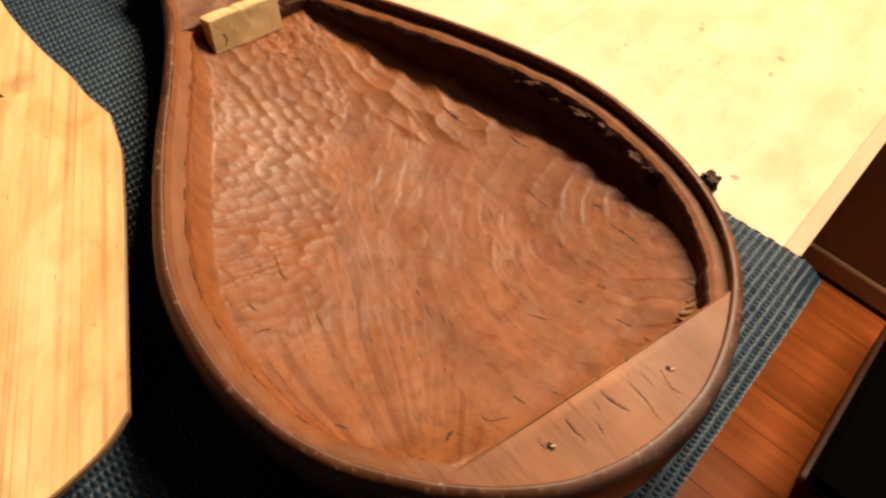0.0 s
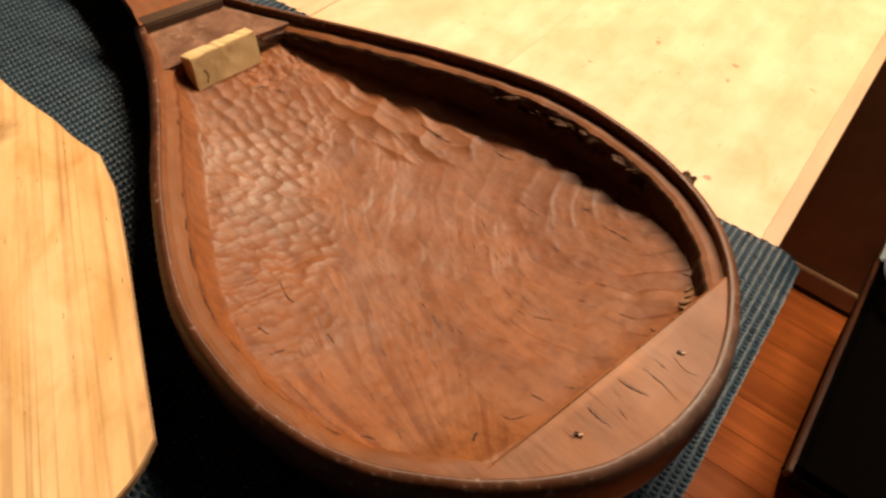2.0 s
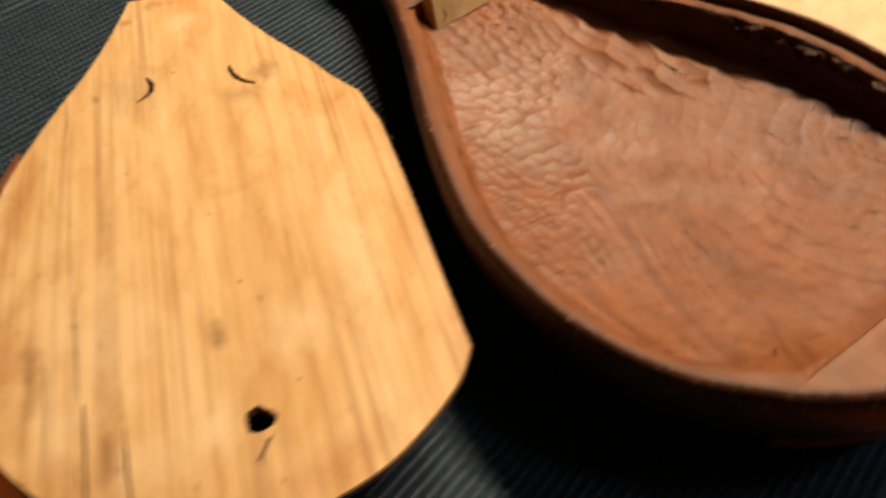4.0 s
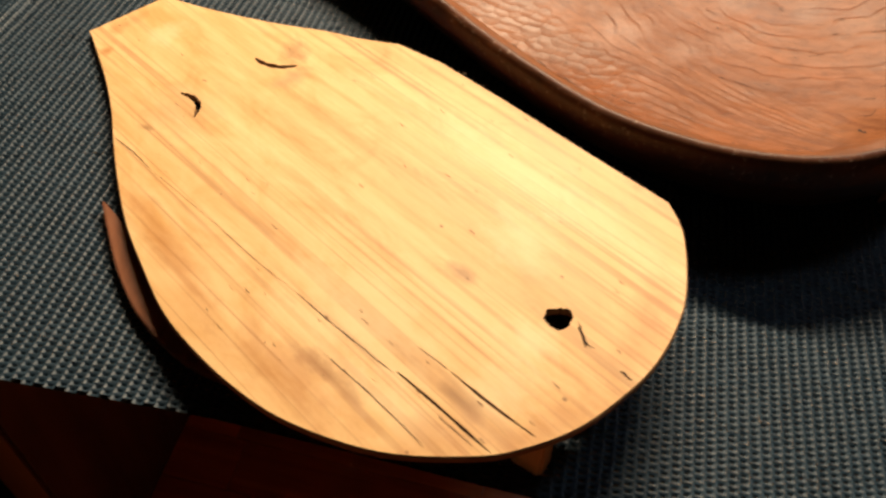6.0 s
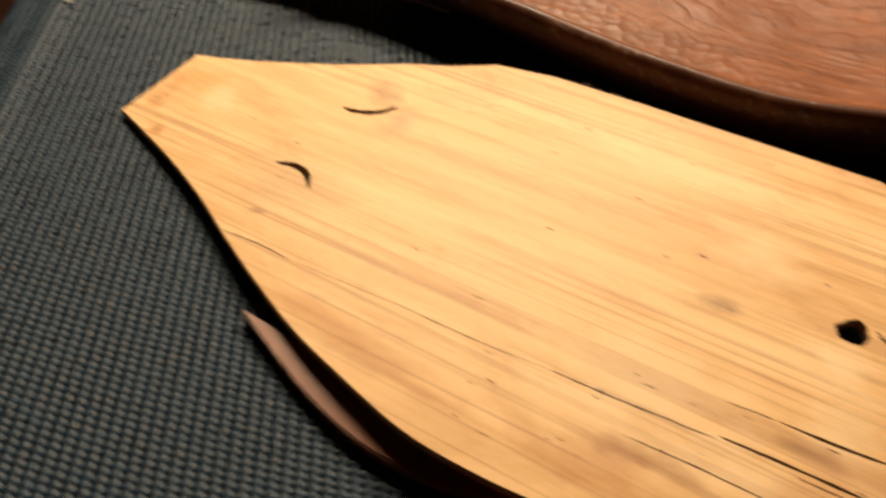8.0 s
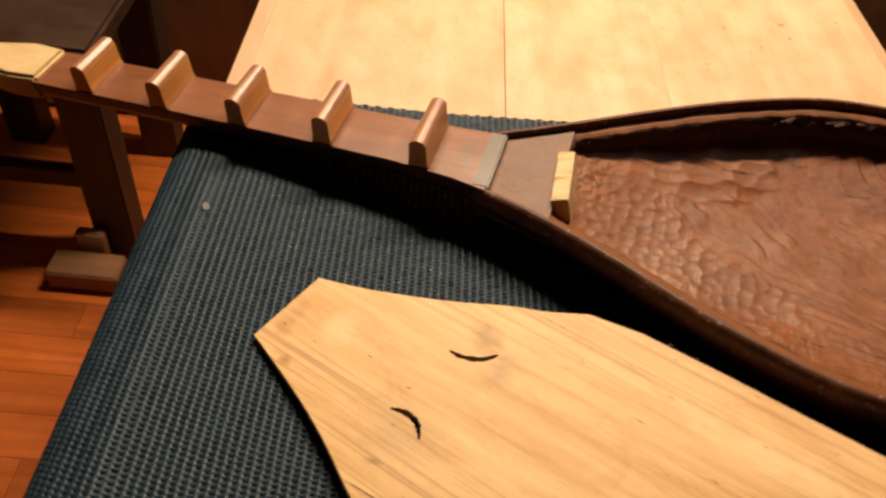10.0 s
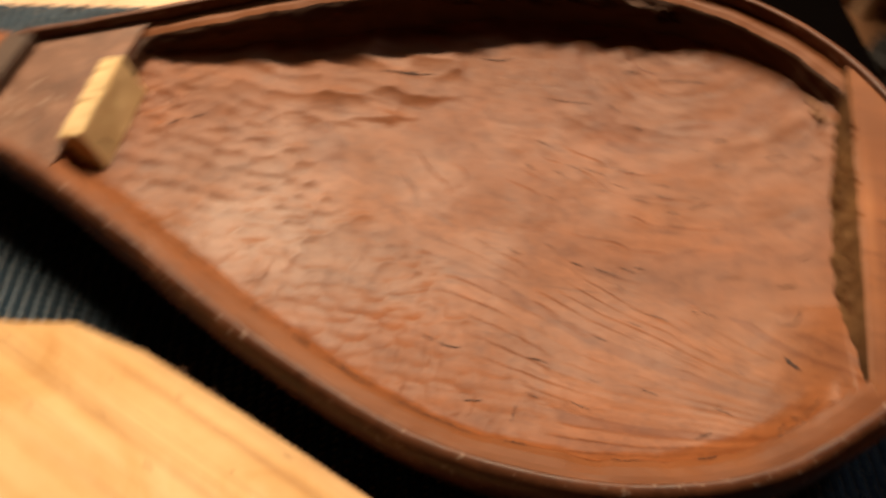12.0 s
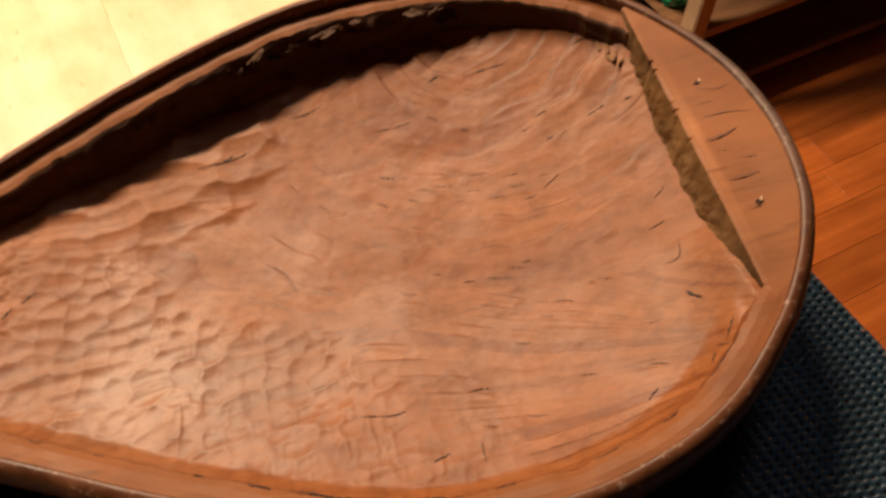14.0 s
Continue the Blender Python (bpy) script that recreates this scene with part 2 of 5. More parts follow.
def soundboard_wood():
    n = Nodes("paulownia")
    broad = n.noise(n.coords((26, 2.2, 20), LEAN), 1.0, 4.0, 0.55, 0.5)
    fine = n.noise(n.coords((150, 5, 60), LEAN), 1.0, 6.0, 0.6, 0.3)
    blot = n.noise(n.coords((34, 15, 20), LEAN), 1.0, 6.0, 0.62, 0.9)
    colour = n.ramp(n.mix(0.28, broad, fine), [(0.30, (0.64, 0.395, 0.172)), (0.48, (0.735, 0.475, 0.215)), (0.68, (0.80, 0.555, 0.280))])
    colour = n.mix(1.0, colour, n.ramp(blot, [(0.32, (0.86, 0.77, 0.64)), (0.47, (0.97, 0.95, 0.92)), (0.62, (1.04, 1.05, 1.09))]), "MULTIPLY")
    # late-wood lines, broken along their length, denser towards both edges
    ring_lines = n.ramp(n.noise(n.coords((95, 0.7, 20), LEAN), 1.0, 1.5, 0.4, 0.0), [(0.470, (0.0, 0.0, 0.0)), (0.492, (1.0, 1.0, 1.0)), (0.500, (1.0, 1.0, 1.0)), (0.535, (0.0, 0.0, 0.0))])
    broken = n.ramp(n.noise(n.coords((30, 7, 20), LEAN), 1.0, 4.0, 0.6), [(0.38, (0.22, 0.22, 0.22)), (0.60, (0.95, 0.95, 0.95))])
    lines = n.mix(1.0, ring_lines, broken, "MULTIPLY")
    middle = n.ramp(spot(n, (-0.02, 0.20), (0.09, 0.35), 8, 0.2, 20.0), [(0.0, (1.0, 1.0, 1.0)), (0.7, (0.25, 0.25, 0.25))])
    lines = n.mix(1.0, lines, middle, "MULTIPLY")
    colour = n.mix(scaled(n, lines, 0.46), colour, (0.24, 0.085, 0.025))
    dash = n.ramp(n.noise(n.coords((240, 26, 20), LEAN), 1.0, 2.0, 0.5), [(0.27, (1.0, 1.0, 1.0)), (0.31, (0.0, 0.0, 0.0))])
    colour = n.mix(scaled(n, dash, 0.16), colour, (0.14, 0.06, 0.025))
    mottle = n.noise(n.coords((80, 7, 30), LEAN), 1.0, 6.0, 0.65, 0.2)
    colour = n.mix(1.0, colour, n.ramp(mottle, [(0.34, (0.86, 0.78, 0.69)), (0.50, (1.0, 1.0, 1.0)), (0.68, (1.06, 1.08, 1.12))]), "MULTIPLY")
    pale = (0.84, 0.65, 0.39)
    brown, grey, orange = (0.19, 0.085, 0.032), (0.30, 0.19, 0.11), (0.42, 0.17, 0.05)
    # the first pale spot paints extra brightness onto the bowl end
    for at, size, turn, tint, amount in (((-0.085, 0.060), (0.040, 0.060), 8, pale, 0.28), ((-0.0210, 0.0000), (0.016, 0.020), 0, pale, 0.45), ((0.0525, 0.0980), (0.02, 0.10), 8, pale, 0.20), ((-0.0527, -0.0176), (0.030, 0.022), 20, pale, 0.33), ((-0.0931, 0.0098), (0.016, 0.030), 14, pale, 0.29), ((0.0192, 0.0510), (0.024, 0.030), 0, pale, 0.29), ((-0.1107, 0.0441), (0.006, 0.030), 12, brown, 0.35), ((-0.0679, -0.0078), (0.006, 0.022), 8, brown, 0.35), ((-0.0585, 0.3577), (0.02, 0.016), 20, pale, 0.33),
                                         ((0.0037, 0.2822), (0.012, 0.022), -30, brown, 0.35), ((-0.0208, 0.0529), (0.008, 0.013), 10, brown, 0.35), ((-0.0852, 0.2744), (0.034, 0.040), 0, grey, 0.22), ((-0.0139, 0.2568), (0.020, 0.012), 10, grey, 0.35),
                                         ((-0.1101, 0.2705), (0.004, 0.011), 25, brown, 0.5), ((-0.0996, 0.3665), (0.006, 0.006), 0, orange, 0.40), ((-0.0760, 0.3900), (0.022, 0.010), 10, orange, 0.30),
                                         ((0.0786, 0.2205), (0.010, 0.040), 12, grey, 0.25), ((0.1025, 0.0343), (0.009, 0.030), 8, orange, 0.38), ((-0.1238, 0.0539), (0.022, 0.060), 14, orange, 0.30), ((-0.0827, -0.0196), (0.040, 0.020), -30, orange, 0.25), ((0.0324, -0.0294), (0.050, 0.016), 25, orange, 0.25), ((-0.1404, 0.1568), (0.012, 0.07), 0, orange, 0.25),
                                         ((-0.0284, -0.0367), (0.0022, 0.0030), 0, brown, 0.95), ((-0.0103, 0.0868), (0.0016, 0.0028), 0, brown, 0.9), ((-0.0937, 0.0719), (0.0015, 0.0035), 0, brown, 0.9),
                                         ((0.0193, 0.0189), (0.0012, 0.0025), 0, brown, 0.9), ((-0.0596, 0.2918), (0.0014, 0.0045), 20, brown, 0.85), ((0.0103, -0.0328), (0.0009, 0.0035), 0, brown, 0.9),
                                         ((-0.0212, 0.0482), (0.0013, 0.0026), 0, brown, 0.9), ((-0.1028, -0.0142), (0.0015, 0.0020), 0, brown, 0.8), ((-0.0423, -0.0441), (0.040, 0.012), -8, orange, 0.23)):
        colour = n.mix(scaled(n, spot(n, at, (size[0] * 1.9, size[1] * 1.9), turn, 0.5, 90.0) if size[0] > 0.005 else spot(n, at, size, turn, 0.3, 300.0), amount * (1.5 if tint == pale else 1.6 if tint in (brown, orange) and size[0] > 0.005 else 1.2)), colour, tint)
    rough = n.ramp(blot, [(0.3, (0.42,) * 3), (0.7, (0.56,) * 3)])
    return n.finish(colour, rough, n.bump(fine, 0.12, 0.0015), spec=0.28)


def tabletop_wood():
    n = Nodes("birch_tabletop")
    long = n.noise(n.coords((2.2, 24, 20), random_shift=True), 1.0, 5.0, 0.6, 0.3)
    cloud = n.noise(n.coords((19, 27, 20), random_shift=True), 1.0, 7.0, 0.68, 0.2)
    fleck = n.noise(n.coords((70, 210, 200), random_shift=True), 1.0, 3.0, 0.6)
    colour = n.ramp(long, [(0.30, (0.565, 0.392, 0.245)), (0.66, (0.695, 0.500, 0.330))])
    colour = n.mix(1.0, colour, n.ramp(cloud, [(0.34, (0.93, 0.87, 0.79)), (0.50, (0.985, 0.965, 0.945)), (0.64, (1.03, 1.04, 1.06))]), "MULTIPLY")
    colour = n.mix(scaled(n, n.ramp(fleck, [(0.27, (1.0, 1.0, 1.0)), (0.36, (0.0, 0.0, 0.0))]), 0.4), colour, (0.34, 0.17, 0.06))
    specks = n.ramp(n.noise(n.coords((55, 55, 55), random_shift=True), 1.0, 2.0, 0.5), [(0.235, (1.0, 1.0, 1.0)), (0.25, (0.0, 0.0, 0.0))])
    colour = n.mix(scaled(n, specks, 0.7), colour, (0.25, 0.10, 0.04))
    info = n.add("ShaderNodeObjectInfo")
    colour = n.mix(1.0, colour, n.ramp(info.outputs["Random"], [(0.0, (0.88, 0.82, 0.76)), (1.0, (1.05, 1.05, 1.05))]), "MULTIPLY")
    rough = n.ramp(cloud, [(0.3, (0.28,) * 3), (0.7, (0.46,) * 3)])
    return n.finish(colour, rough, n.bump(long, 0.05, 0.001))


M_BOARD = soundboard_wood()
M_TABLE = tabletop_wood()


def plain(name, colour, rough, metal=0.0, variation=0.25, scale=30.0, relief=0.1, shine=0.5):
    n = Nodes(name)
    fac = n.noise(n.coords((scale,) * 3), 1.0, 5.0, 0.6)
    low = tuple(c * (1 - variation) for c in colour)
    col = n.ramp(fac, [(0.3, low), (0.7, colour)])
    return n.finish(col, n.ramp(fac, [(0.3, (rough * 0.8,) * 3), (0.7, (rough * 1.1,) * 3)]), n.bump(fac, relief, 0.001), metal, spec=shine)


M_MAT = plain("woven_vinyl", (0.025, 0.049, 0.073), 0.46, 0.0, 0.35, 60.0, 0.05, 0.24)
M_PLASTER = plain("plaster", (0.07, 0.04, 0.025), 0.85, 0.0, 0.15, 6.0, 0.2)
M_CASE = plain("black_case_cover", (0.0022, 0.0014, 0.0011), 0.95, 0.0, 0.4, 120.0, 0.3, 0.02)
M_STEEL = plain("grey_painted_metal", (0.42, 0.50, 0.53), 0.32, 0.3, 0.15, 40.0, 0.05)


def rim_lacquer():
    """Brown lacquer on the rim, rubbed to a dull grey-brown round the tail."""
    n = Nodes("worn_rim_edge")
    grain = n.noise(n.coords((60, 60, 60)), 1.0, 6.0, 0.65)
    brown = n.ramp(grain, [(0.3, (0.048, 0.0150, 0.0058)), (0.62, (0.115, 0.039, 0.0155)), (0.8, (0.20, 0.076, 0.031))])
    grey = n.ramp(grain, [(0.3, (0.070, 0.041, 0.031)), (0.7, (0.165, 0.102, 0.080))])
    rubbed = spot(n, (-0.125, -0.01), (0.085, 0.13), 0, 0.3, 40.0)
    scuff = n.ramp(n.noise(n.coords((240, 240, 240)), 1.0, 3.0, 0.6), [(0.60, (0.0, 0.0, 0.0)), (0.72, (0.55, 0.55, 0.55))])
    colour = n.mix(scuff, n.mix(rubbed, brown, grey), (0.34, 0.25, 0.20))
    return n.finish(colour, n.ramp(grain, [(0.3, (0.36,) * 3), (0.7, (0.58,) * 3)]), n.bump(grain, 0.4, 0.001), spec=0.30)


M_LIP = rim_lacquer()
def joint_wood():
    """Grey-brown worn wood with thin pale smears of old glue."""
    n = Nodes("glue_stained_wood")
    cloud = n.noise(n.coords((45, 60, 50)), 1.0, 6.0, 0.65, 0.5)
    colour = n.ramp(cloud, [(0.30, (0.085, 0.038, 0.021)), (0.52, (0.165, 0.078, 0.045)), (0.72, (0.25, 0.13, 0.080))])
    smear = n.ramp(n.noise(n.coords((75, 130, 90)), 1.0, 6.0, 0.6, 1.6), [(0.555, (0.0, 0.0, 0.0)), (0.60, (1.0, 1.0, 1.0)), (0.64, (0.3, 0.3, 0.3))])
    smear = n.mix(1.0, smear, spot(n, (0.302, 0.022), (0.030, 0.034), 0, 0.4, 50.0), "MULTIPLY")
    colour = n.mix(scaled(n, smear, 0.65), colour, (0.50, 0.40, 0.32))
    rough = n.ramp(cloud, [(0.3, (0.42,) * 3), (0.7, (0.6,) * 3)])
    return n.finish(colour, rough, n.bump(smear, 0.4, 0.001, n.bump(cloud, 0.6, 0.0015)), spec=0.35)


M_JOINT = joint_wood()
M_PORE = plain("grain_pore", (0.20, 0.085, 0.032), 0.7, 0.0, 0.5, 300.0, 0.1)
M_CUT = plain("chisel_cut_wood", (0.115, 0.044, 0.018), 0.7, 0.0, 0.4, 300.0, 0.3)
M_CRACK = plain("dark_crack", (0.034, 0.013, 0.0065), 0.9, 0.0, 0.5, 300.0, 0.3)
M_NICK = plain("grimy_tool_mark", (0.075, 0.026, 0.009), 0.7, 0.0, 0.5, 300.0, 0.3)
# torn wood of the right-hand wall, with its shade put into the dark colour
M_SHADED_WALL = body_wood("shade_painted_torn_wood", (0.020, 0.0075, 0.0030), (0.075, 0.029, 0.011), (0.4, 0.35, 0.3), (0.55, 0.75), 0.6)
M_TAIL_FACE = body_wood("dark_tail_face", (0.040, 0.019, 0.0080), (0.190, 0.105, 0.044), (0.3, 0.25, 0.2), (0.6, 0.75), 0.7, 0.0, 0.2,
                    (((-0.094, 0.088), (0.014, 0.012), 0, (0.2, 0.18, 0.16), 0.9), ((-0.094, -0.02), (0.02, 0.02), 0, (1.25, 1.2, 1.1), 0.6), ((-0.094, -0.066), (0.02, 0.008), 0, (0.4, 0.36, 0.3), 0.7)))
M_FLAKE = body_wood("torn_brown_flake", (0.030, 0.011, 0.0045), (0.080, 0.034, 0.015), (0.5, 0.45, 0.4), (0.55, 0.7), 0.6, 0.0, 0.12)
M_FIBRE = body_wood("pale_torn_fibre", (0.13, 0.060, 0.028), (0.26, 0.135, 0.068), (0.5, 0.45, 0.4), (0.55, 0.7), 0.7, 0.0, 0.15)
M_CHIP = plain("pale_splinter", (0.52, 0.34, 0.19), 0.6, 0.0, 0.3, 300.0, 0.3)
M_GREY = wood("grey_end_plate", (0.052, 0.028, 0.017), (0.10, 0.058, 0.037), (12, 60, 60), 1.0, (0.35, 0.5), 0.05, 0.2)
M_GREEN = plain("green_wrapper", (0.02, 0.22, 0.10), 0.25, 0.0, 0.4, 25.0, 0.4)
M_DARK = plain("dark_cloth", (0.02, 0.018, 0.017), 0.8, 0.0, 0.4, 60.0, 0.4)
M_BARK = plain("brown_cork", (0.09, 0.045, 0.02), 0.85, 0.0, 0.5, 200.0, 0.6)


# ---- building helpers ----
def thing(name, label, category, group="", kind="", at=None):
    ob = new(name)
    tagged(ob, label, category, group, kind)
    if at is not None:
        ob.matrix_world = at
    return ob


def part(name, data, material, parent=None, label="", smooth=False, at=None):
    """data: a bmesh, or (vertices, faces)."""
    mesh = bpy.data.meshes.new(name)
    if isinstance(data, tuple):
        mesh.from_pydata(data[0], [], data[1])
        mesh.validate()
    else:
        data.normal_update()
        data.to_mesh(mesh)
        data.free()
    for m in material if isinstance(material, (list, tuple)) else (material,):
        mesh.materials.append(m)
    if smooth:
        mesh.polygons.foreach_set("use_smooth", [True] * len(mesh.polygons))
    ob = new(name, mesh)
    ob.parent = parent
    if at is not None:
        ob.matrix_basis = at
    if label:
        tagged(ob, label)
    return ob


def box_bm(x0, x1, y0, y1, z0, z1, bevel=0.002, segments=2):
    bm = bmesh.new()
    bmesh.ops.create_cube(bm, size=1.0)
    for v in bm.verts:
        v.co = ((x0 + x1) / 2 + v.co.x * (x1 - x0), (y0 + y1) / 2 + v.co.y * (y1 - y0), (z0 + z1) / 2 + v.co.z * (z1 - z0))
    if bevel:
        bmesh.ops.bevel(bm, geom=bm.edges[:], offset=bevel, segments=segments, affect="EDGES")
    return bm


def prism_bm(outline, z0, z1, bevel=0.0):
    """A closed outline in x and y, drawn out from z0 to z1."""
    bm = bmesh.new()
    face = bm.faces.new([bm.verts.new((x, y, z0)) for x, y in outline])
    made = bmesh.ops.extrude_face_region(bm, geom=[face])
    for v in made["geom"]:
        if isinstance(v, bmesh.types.BMVert):
            v.co.z = z1
    bmesh.ops.recalc_face_normals(bm, faces=bm.faces[:])
    if bevel:
        bmesh.ops.bevel(bm, geom=bm.edges[:], offset=bevel, segments=2, affect="EDGES")
    return bm


def spline(points, per, closed=True):
    """A smooth curve through a few control points."""
    p, out = np.array(points, float), []
    count = len(p)
    for k in range(count if closed else count - 1):
        a, b, c, d = (p[(k + j) % count] if closed else p[min(max(k + j, 0), count - 1)] for j in (-1, 0, 1, 2))
        for t in np.linspace(0, 1, per, endpoint=False):
            out.append(0.5 * (2 * b + (c - a) * t + (2 * a - 5 * b + 4 * c - d) * t * t + (3 * b - a - 3 * c + d) * t**3))
    if not closed:
        out.append(p[-1])
    return np.array(out)


def ragged(cx, cy, rx, ry, turn, seed, count=22):
    rng = np.random.default_rng(seed)
    out = []
    wild = rng.random(count)
    wild = (wild + np.roll(wild, 1) + np.roll(wild, 2)) / 3
    for k in range(count):
        a = 2 * math.pi * k / count
        r = 1 + 0.8 * (wild[k] - 0.5)
        x, y = rx * r * math.cos(a), ry * r * math.sin(a)
        out.append((cx + x * math.cos(turn) - y * math.sin(turn), cy + x * math.sin(turn) + y * math.cos(turn)))
    return np.array(out)


def crumpled(sx, sy, sz, seed, cuts=3):
    bm = bmesh.new()
    bmesh.ops.create_icosphere(bm, subdivisions=cuts, radius=1.0)
    for v in bm.verts:
        d = 1 + 0.45 * noise.noise(v.co * 2.1 + Vector((seed, 0, 0))) + 0.25 * noise.noise(v.co * 5.0 + Vector((0, seed, 0)))
        v.co = Vector((v.co.x * sx * d, v.co.y * sy * d, max(v.co.z * sz * d, -sz * 0.6)))
    return bm


# ---- the room ----
FLOOR_Z, WALL_X = -0.70, 0.800
floor = thing("floor", "oiled reddish-brown strip wood floor with narrow joints", "floor", kind="structure")
part("subfloor", box_bm(-2.3, WALL_X + 0.12, -2.2, 2.4, FLOOR_Z - 0.08, FLOOR_Z - 0.012, 0), M_DARK, floor)

tagged(part("wall_east", box_bm(WALL_X, WALL_X + 0.12, -2.2, 2.4, FLOOR_Z - 0.012, 1.75, 0), M_WALL),
                  "dark brown wooden wall behind the table", "wall", kind="structure")
for wname, b in (("wall_west", (-2.42, -2.3, -2.2, 2.4)), ("wall_south", (-2.42, WALL_X + 0.12, -2.32, -2.2)), ("wall_north", (-2.42, WALL_X + 0.12, 2.4, 2.52))):
    tagged(part(wname, box_bm(*b, FLOOR_Z - 0.012, 1.75, 0), M_PLASTER), "plain plastered room wall", "wall", kind="structure")
tagged(part("ceiling", box_bm(-2.42, WALL_X + 0.12, -2.32, 2.52, 1.75, 1.85, 0), M_PLASTER), "plain plastered ceiling", "ceiling", kind="structure")
fixture = thing("ceiling_light", "round white flat ceiling light with a thin rim", "ceiling light")
part("rim", prism_bm([(0.50 + 0.20 * math.cos(t), -0.66 + 0.20 * math.sin(t)) for t in np.linspace(0, 2 * math.pi, 33)[:-1]], 1.70, 1.75, 0.004), plain("white_enamel", (0.7, 0.7, 0.68), 0.4), fixture)
base = thing("baseboard", "brown wooden baseboard along the dark wall", "baseboard", kind="structure")
part("base_rail", box_bm(WALL_X - 0.013, WALL_X - 0.001, -2.19, 2.39, FLOOR_Z + 0.012, FLOOR_Z + 0.056, 0.002), M_BASE, base)
# dark strip standing in for the shaded gap below the rail
part("toe_gap_shade", box_bm(WALL_X - 0.008, WALL_X - 0.001, -2.19, 2.39, FLOOR_Z, FLOOR_Z + 0.011, 0.001), M_DARK, base)

# ---- the table ----
TABLE = dict(x0=-0.555, x1=0.794, y0=0.030, y1=0.730)
table = thing("table", "pale birch table with lighter glued boards and an edge strip", "table", at=pose(0, 0, 0))


def table_board(y0, y1, x0=TABLE["x0"], x1=TABLE["x1"], material=M_TABLE, name="tabletop_board"):
    return part(name, box_bm(x0, x1, y0, y1, -0.0325, -0.0025, 0.00025, 1), material, table)


table_board(0.0433, 0.3000)
table_board(0.30002, 0.4662)
table_board(0.4670, 0.7127)
table_board(0.0300, 0.0432, material=M_TRIM, name="edge_strip")
table_board(0.7128, 0.7300, material=M_TRIM, name="edge_strip")
part("apron", box_bm(-0.48, 0.73, 0.055, 0.075, -0.112, -0.033, 0.002), M_LEG, table)
# unseen panel, added to keep lamp light off the floor beneath
part("under_table_shade_panel", box_bm(-0.463, 0.713, 0.70, 0.72, FLOOR_Z + 0.02, -0.033, 0.002), M_LEG, table)
for x0, x1 in ((-0.50, -0.48), (0.73, 0.75)):
    part("apron", box_bm(x0, x1, 0.075, 0.70, -0.112, -0.033, 0.002), M_LEG, table)
for x in (-0.49, 0.74):
    for y in (0.07, 0.705):
        part("leg", box_bm(x - 0.026, x + 0.026, y - 0.026, y + 0.026, FLOOR_Z, -0.033, 0.004), M_LEG, table)

# ---- the woven mat ----
MAT_X0, MAT_END, PITCH_X, PITCH_Y = -0.573, 1.42, 0.0040, 0.0058


def mat_place(x, y, z):
    """Lays the flat mat on the table: the far edge is slightly slanted, and past the table's side it hangs down."""
    y = y + 0.009
    far = 0.001 - 0.030 * np.clip((y - 0.03) / 0.50, 0, 1)
    u = (x - MAT_X0) / (0.0 - MAT_X0)
    x = MAT_X0 - 0.07 * np.clip(y - 0.50, -0.06, 0.1) * (1 - u) + u * (far - MAT_X0)
    bend, r = 0.728, 0.030
    a = np.clip((y - bend) / r, 0, radians(89))
    past = np.maximum(y - bend - r * radians(89), 0)
    flat = np.minimum(y, bend)
    py = flat + (r + z) * np.sin(a) + past * math.cos(radians(89))
    pz = -r + (r + z) * np.cos(a) - past * math.sin(radians(89))
    sag = -0.010 * np.clip((0.03 - y) / 0.02, 0, 1) ** 2 * np.clip((x + 0.05) / 0.06, 0, 1)
    ridge = 0.0035 * np.exp(-(((y - 0.712) / 0.011) ** 2)) * np.clip((-0.05 - x) / 0.15, 0, 1)
    return np.stack([x, py, pz + sag + ridge], -1)


